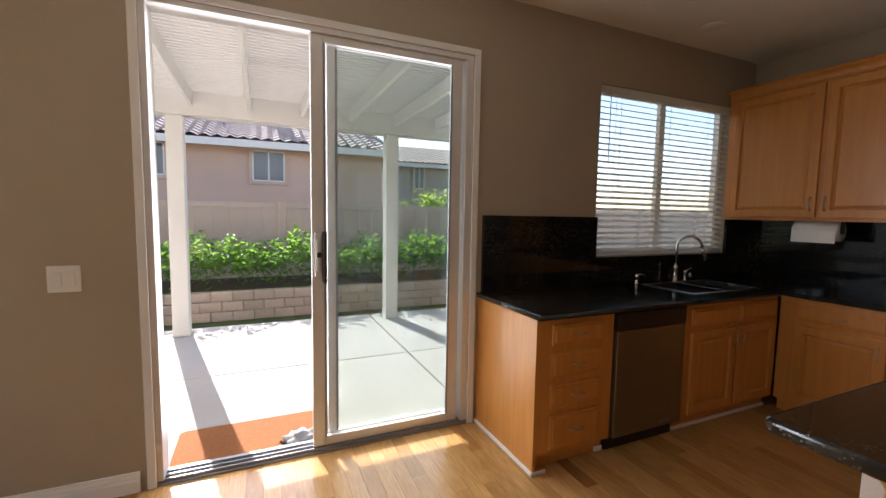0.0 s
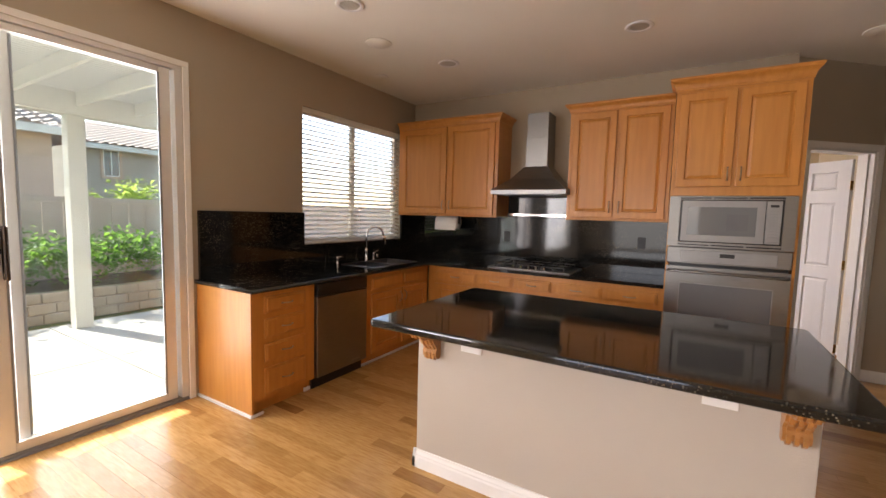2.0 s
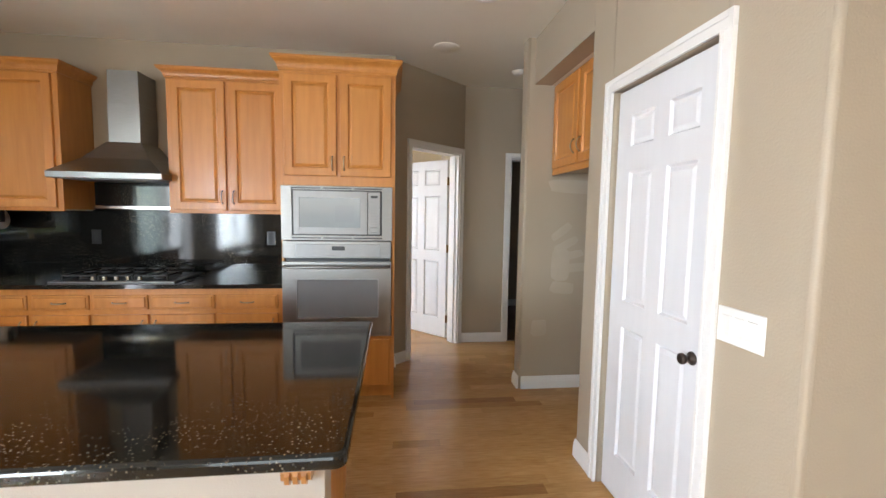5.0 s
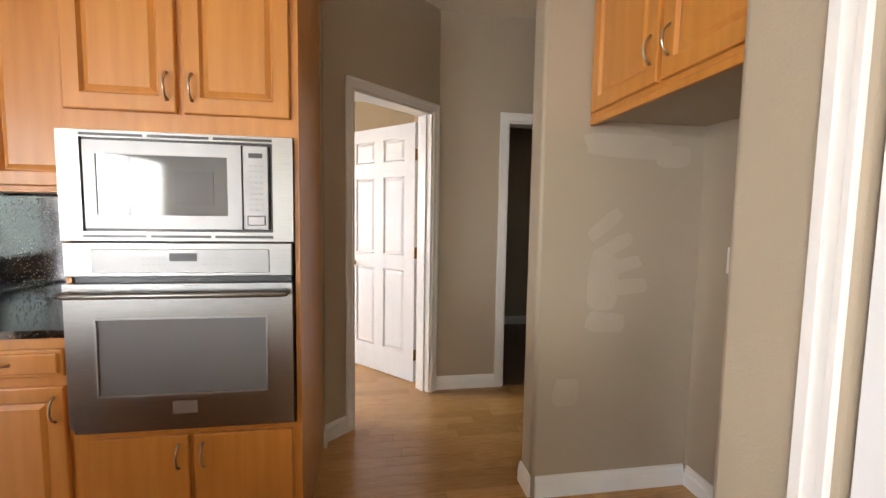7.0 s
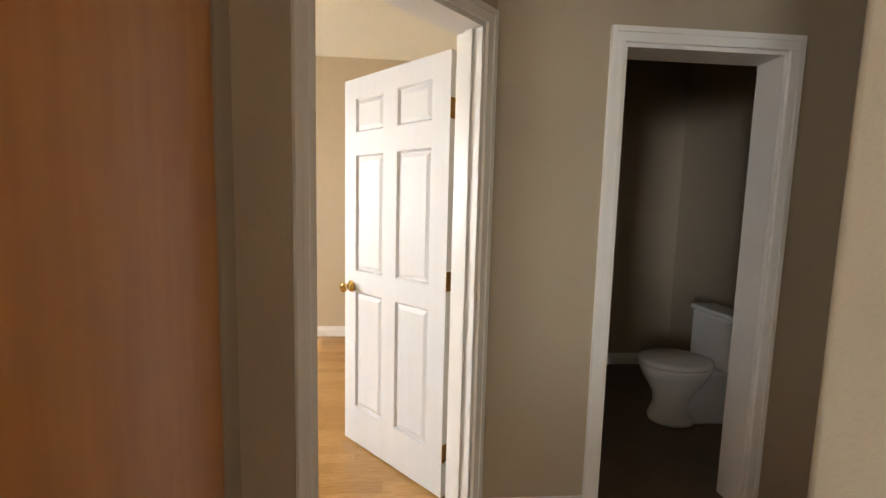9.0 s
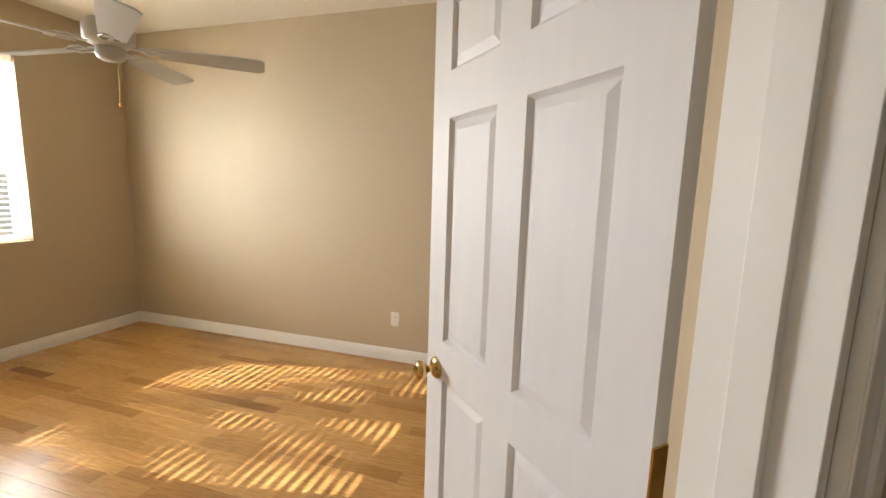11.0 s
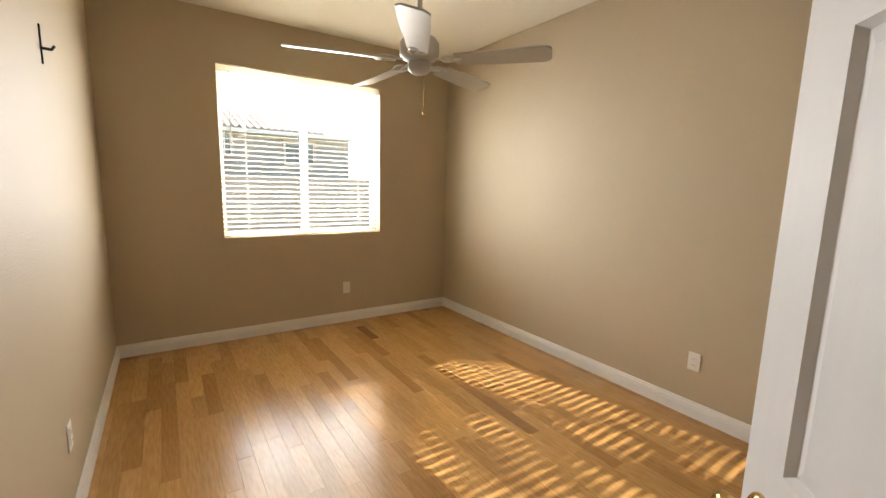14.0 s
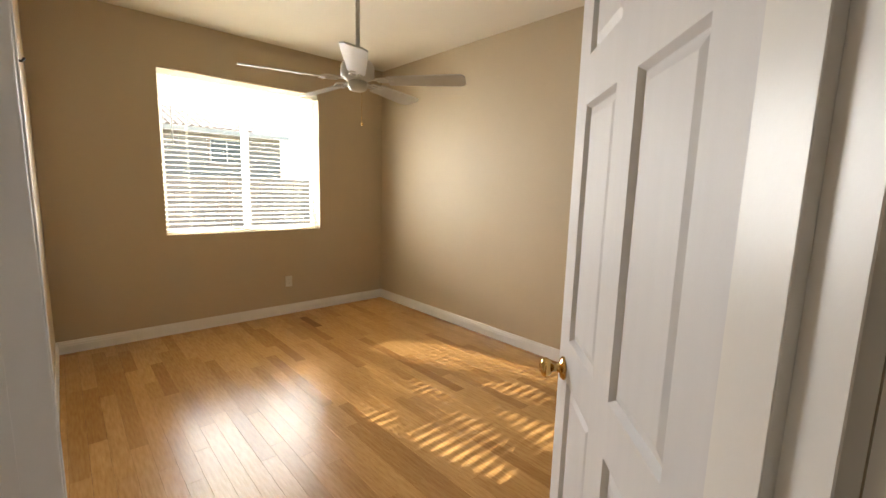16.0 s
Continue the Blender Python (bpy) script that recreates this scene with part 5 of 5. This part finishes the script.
me = leaf_cluster(1800, 0, 0.035, 9, sprig_point)
me.materials.append(YOUNGLEAF)
tagged(new("hedge_sprigs", me), "bright young sprigs rising from the shrubs", "shrubs", "", "stuff")
me = leaf_cluster(420, 0, 0.022, 11, lambda r: tuple(Vector(sprig_point(r)) + Vector((0, -0.05, 0.16))))
me.materials.append(BLOSSOM)
tagged(new("hedge_blossoms", me), "small white blossoms on the shrubs", "flowers", "", "stuff")
for k, (x, y, z, s) in enumerate(((-1.55, 9.75, 1.62, 0.16), (4.35, 9.8, 1.68, 0.34), (3.55, 9.8, 1.5, 0.16))):
    b = thing("garden_shrub", "bright green shrub showing above the fence", "shrub", x, y, -0.27)
    stem = [(0.03 * math.sin(i), 0.02 * math.cos(i * 2), i * (z + 0.2) / 6) for i in range(7)]
    part("stem", tube(stem, [0.03, 0.028, 0.025, 0.02, 0.016, 0.012, 0.006], 6), SOIL, b)
    me = leaf_cluster(420, 0, 0.06, 20 + k, lambda r, s=s, z=z: (r.gauss(0, s * 0.6), r.gauss(0, s * 0.6), z + 0.27 + r.gauss(0, s * 0.45)))
    me.materials.append(YOUNGLEAF)
    part("crown", me, YOUNGLEAF, b)


# neighbouring houses
def house_window(parent, x, z, w, h, y):
    wd = part("window", boxes((x - w / 2 - 0.09, x + w / 2 + 0.09, y - 0.05, y, z - 0.09, z), (x - w / 2 - 0.09, x + w / 2 + 0.09, y - 0.05, y, z + h, z + h + 0.09), (x - w / 2 - 0.09, x - w / 2, y - 0.05, y, z, z + h), (x + w / 2, x + w / 2 + 0.09, y - 0.05, y, z, z + h), bevel=0.006), STUCCO, parent)
    part("frame", boxes((x - w / 2, x + w / 2, y - 0.03, y - 0.01, z, z + 0.04), (x - w / 2, x + w / 2, y - 0.03, y - 0.01, z + h - 0.04, z + h), (x - w / 2, x - w / 2 + 0.04, y - 0.03, y - 0.01, z, z + h), (x + w / 2 - 0.04, x + w / 2, y - 0.03, y - 0.01, z, z + h), (x - 0.02, x + 0.02, y - 0.03, y - 0.01, z, z + h)), PLASTIC, wd, "white frame")
    part("pane", boxes((x - w / 2 + 0.02, x + w / 2 - 0.02, y - 0.012, y - 0.004, z + 0.02, z + h - 0.02)), OVENGLASS, wd, "reflecting glass")


def tiled_roof(x0, x1, y0, z0, run, rise, rows):
    """Rows of barrel tiles, one lapping over the next."""
    verts, faces = [], []
    step = 0.075
    n = int((x1 - x0) / step)
    for r in range(rows):
        i0 = len(verts)
        for e, up in ((r / rows, 0.045), ((r + 1) / rows, 0.0)):
            for k in range(n + 1):
                bump = 0.035 * (1 + math.cos(k * math.pi / 2))
                verts.append((x0 + k * step, y0 + run * e, z0 + rise * e + up + bump))
        for k in range(n):
            a = i0 + k
            faces.append((a, a + 1, a + n + 2, a + n + 1))
        if r:
            for k in range(n):
                a = i0 + k
                faces.append((a, a - n - 1, a - n, a + 1))
    me = bpy.data.meshes.new("roof")
    me.from_pydata(verts, [], faces)
    me.materials.append(ROOF)
    return me


def house(name, label, x0, x1, y0, y1, eave, mat, rise, windows):
    h = thing(name, label, "house", (x0 + x1) / 2, y0, -0.27)
    cx = (x0 + x1) / 2
    part("wall", boxes((x0 - cx, x1 - cx, 0, y1 - y0, 0, eave + 0.27)), mat, h)
    part("roof", tiled_roof(x0 - cx - 0.4, x1 - cx + 0.25, -0.5, eave + 0.30, (y1 - y0) / 2 + 0.5, rise, 14), ROOF, h, "grey-brown barrel tile roof")
    part("roof_back", prism([(x0 - cx - 0.4, (y1 - y0) / 2), (x1 - cx + 0.25, (y1 - y0) / 2), (x1 - cx + 0.25, y1 - y0), (x0 - cx - 0.4, y1 - y0)], eave + 0.27, eave + 0.3 + rise), ROOF, h)
    part("fascia", boxes((x0 - cx - 0.4, x1 - cx + 0.25, -0.54, -0.46, eave + 0.12, eave + 0.31), (x0 - cx - 0.4, x1 - cx + 0.25, -0.46, 0.0, eave + 0.24, eave + 0.27), bevel=0.004), WHITEWOOD, h, "white fascia board")
    for x, z, w, hh in windows:
        house_window(h, x - cx, z + 0.27, w, hh, 0.0)
    for x in (cx - 1.4 - cx + 3.3, 3.6):
        part("vent_pipe", tube([(x, 1.1, eave + 0.5), (x, 1.1, eave + 1.0)], 0.05, 8), GREYALU, h)
    return h


house("neighbour_house", "tan stucco house with tile roof beyond the fence", -12.0, 4.1, 13.5, 21.5, 3.25, STUCCO, 1.6, ((0.82, 2.25, 0.85, 0.85), (-2.25, 2.3, 1.2, 0.85), (-6.5, 2.3, 1.2, 0.85)))
house("far_house", "grey stucco house with low roof further off", 6.6, 13.5, 20.0, 29.0, 3.75, STUCCO2, 1.5, ((7.75, 2.6, 0.55, 1.05), (11.0, 2.3, 1.4, 1.1)))


# unseen tall trees added behind the neighbour house so crowns break the low sun
def shade_tree(x, y, top, spread, leaves, clump, seed):
    tree = thing("tree", "unseen tall tree added behind the neighbouring house to shade windows", "tree", x, y, -0.27)
    part("trunk", tube([(0, 0, 0), (0.1, 0.05, top * 0.25), (-0.05, 0, top * 0.5), (0.05, 0.1, top * 0.75), (0, 0, top)], [0.38, 0.3, 0.24, 0.17, 0.07], 10), SOIL, tree)
    tr = random.Random(seed)
    tips = []
    for q in range(14):
        ang, z = q * 2.4, top - 4.0 + q * 0.28
        tip = (spread * math.cos(ang) * tr.uniform(0.5, 1), spread * 0.7 * math.sin(ang), z + 1.6 + tr.uniform(-0.5, 0.8))
        tips.append(tip)
        part("limb", tube([(0, 0, z), (tip[0] * 0.4, tip[1] * 0.4, z + 0.8), tip], [0.08, 0.06, 0.02], 6), SOIL, tree)

    def crown_point(r):
        c = tips[r.randrange(len(tips))]
        return (c[0] + r.gauss(0, clump), c[1] + r.gauss(0, clump), c[2] + r.gauss(0, clump))

    me = leaf_cluster(leaves, 0, 0.11, seed, crown_point)
    me.materials.append(LEAF)
    part("crown", me, LEAF, tree)


# thin crown dapples the sun patches in the bedroom
shade_tree(1.55, 26.4, 18.4, 2.2, 700, 0.33, 4)
# dense crown, put there only to keep sun off the kitchen window
shade_tree(-1.4, 26.5, 19.0, 1.5, 9000, 0.6, 8)

# ---- floor boards, running along y ----
floor = solid("floor", prism([(-4.6, -5.0), (1.96, -5.0), (1.96, -3.6), (8.168, -3.6), (8.168, 3.08), (-4.6, 3.08)], -0.05, -0.012), SUBFLOOR, "honey maple strip floor with a satin gloss", "floor", "structure")
BW = 0.083
rnd = random.Random(11)
lengths = [0.3, 0.4, 0.5, 0.65, 0.8, 1.05]
board_me = {}
for L in lengths:
    bm = bmesh.new()
    box(bm, 0.0002, BW - 0.0002, 0.0002, L - 0.0002, -0.012, 0.0)
    bmesh.ops.bevel(bm, geom=[e_ for e_ in bm.edges if min(v.co.z for v in e_.verts) > -0.001], offset=0.0005, segments=1, affect="EDGES")
    board_me[L] = mesh_of("plank", bm, FLOORWOOD)
verts, faces, count = [], [], 0


def near(x, y):
    return 5.2 < x < 7.9 and -0.9 < y < 2.4


nx = int((8.168 + 4.6) / BW)
for i in range(nx + 1):
    x = -4.6 + i * BW
    y, end = (-5.0 if x < 1.9 else -3.6) + rnd.random() * 0.02, (3.09 if x < 4.8 else 3.06)
    while y < end - 0.06:
        L = rnd.choice(lengths)
        cut = y + L > end
        if cut:
            L = end - y
        if near(x, y + L / 2) and count < 300 and not cut:
            part("plank", board_me[L], FLOORWOOD, floor).location = (x, y, 0)
            count += 1
        else:
            k = len(verts)
            g, y1 = 0.0004, min(y + L, end)
            verts += [(x + g, y + g, 0), (x + BW - g, y + g, 0), (x + BW - g, y1 - g, 0), (x + g, y1 - g, 0), (x + g, y + g, -0.012), (x + BW - g, y + g, -0.012), (x + BW - g, y1 - g, -0.012), (x + g, y1 - g, -0.012)]
            faces += [(k, k + 1, k + 2, k + 3), (k, k + 4, k + 5, k + 1), (k + 1, k + 5, k + 6, k + 2), (k + 2, k + 6, k + 7, k + 3), (k + 3, k + 7, k + 4, k)]
        y += L
me = bpy.data.meshes.new("plank_field")
me.from_pydata(verts, [], faces)
me.materials.append(FLOORWOOD)
field = new("plank_field", me)
field.parent = floor
tagged(field, "", "", "", "stuff")
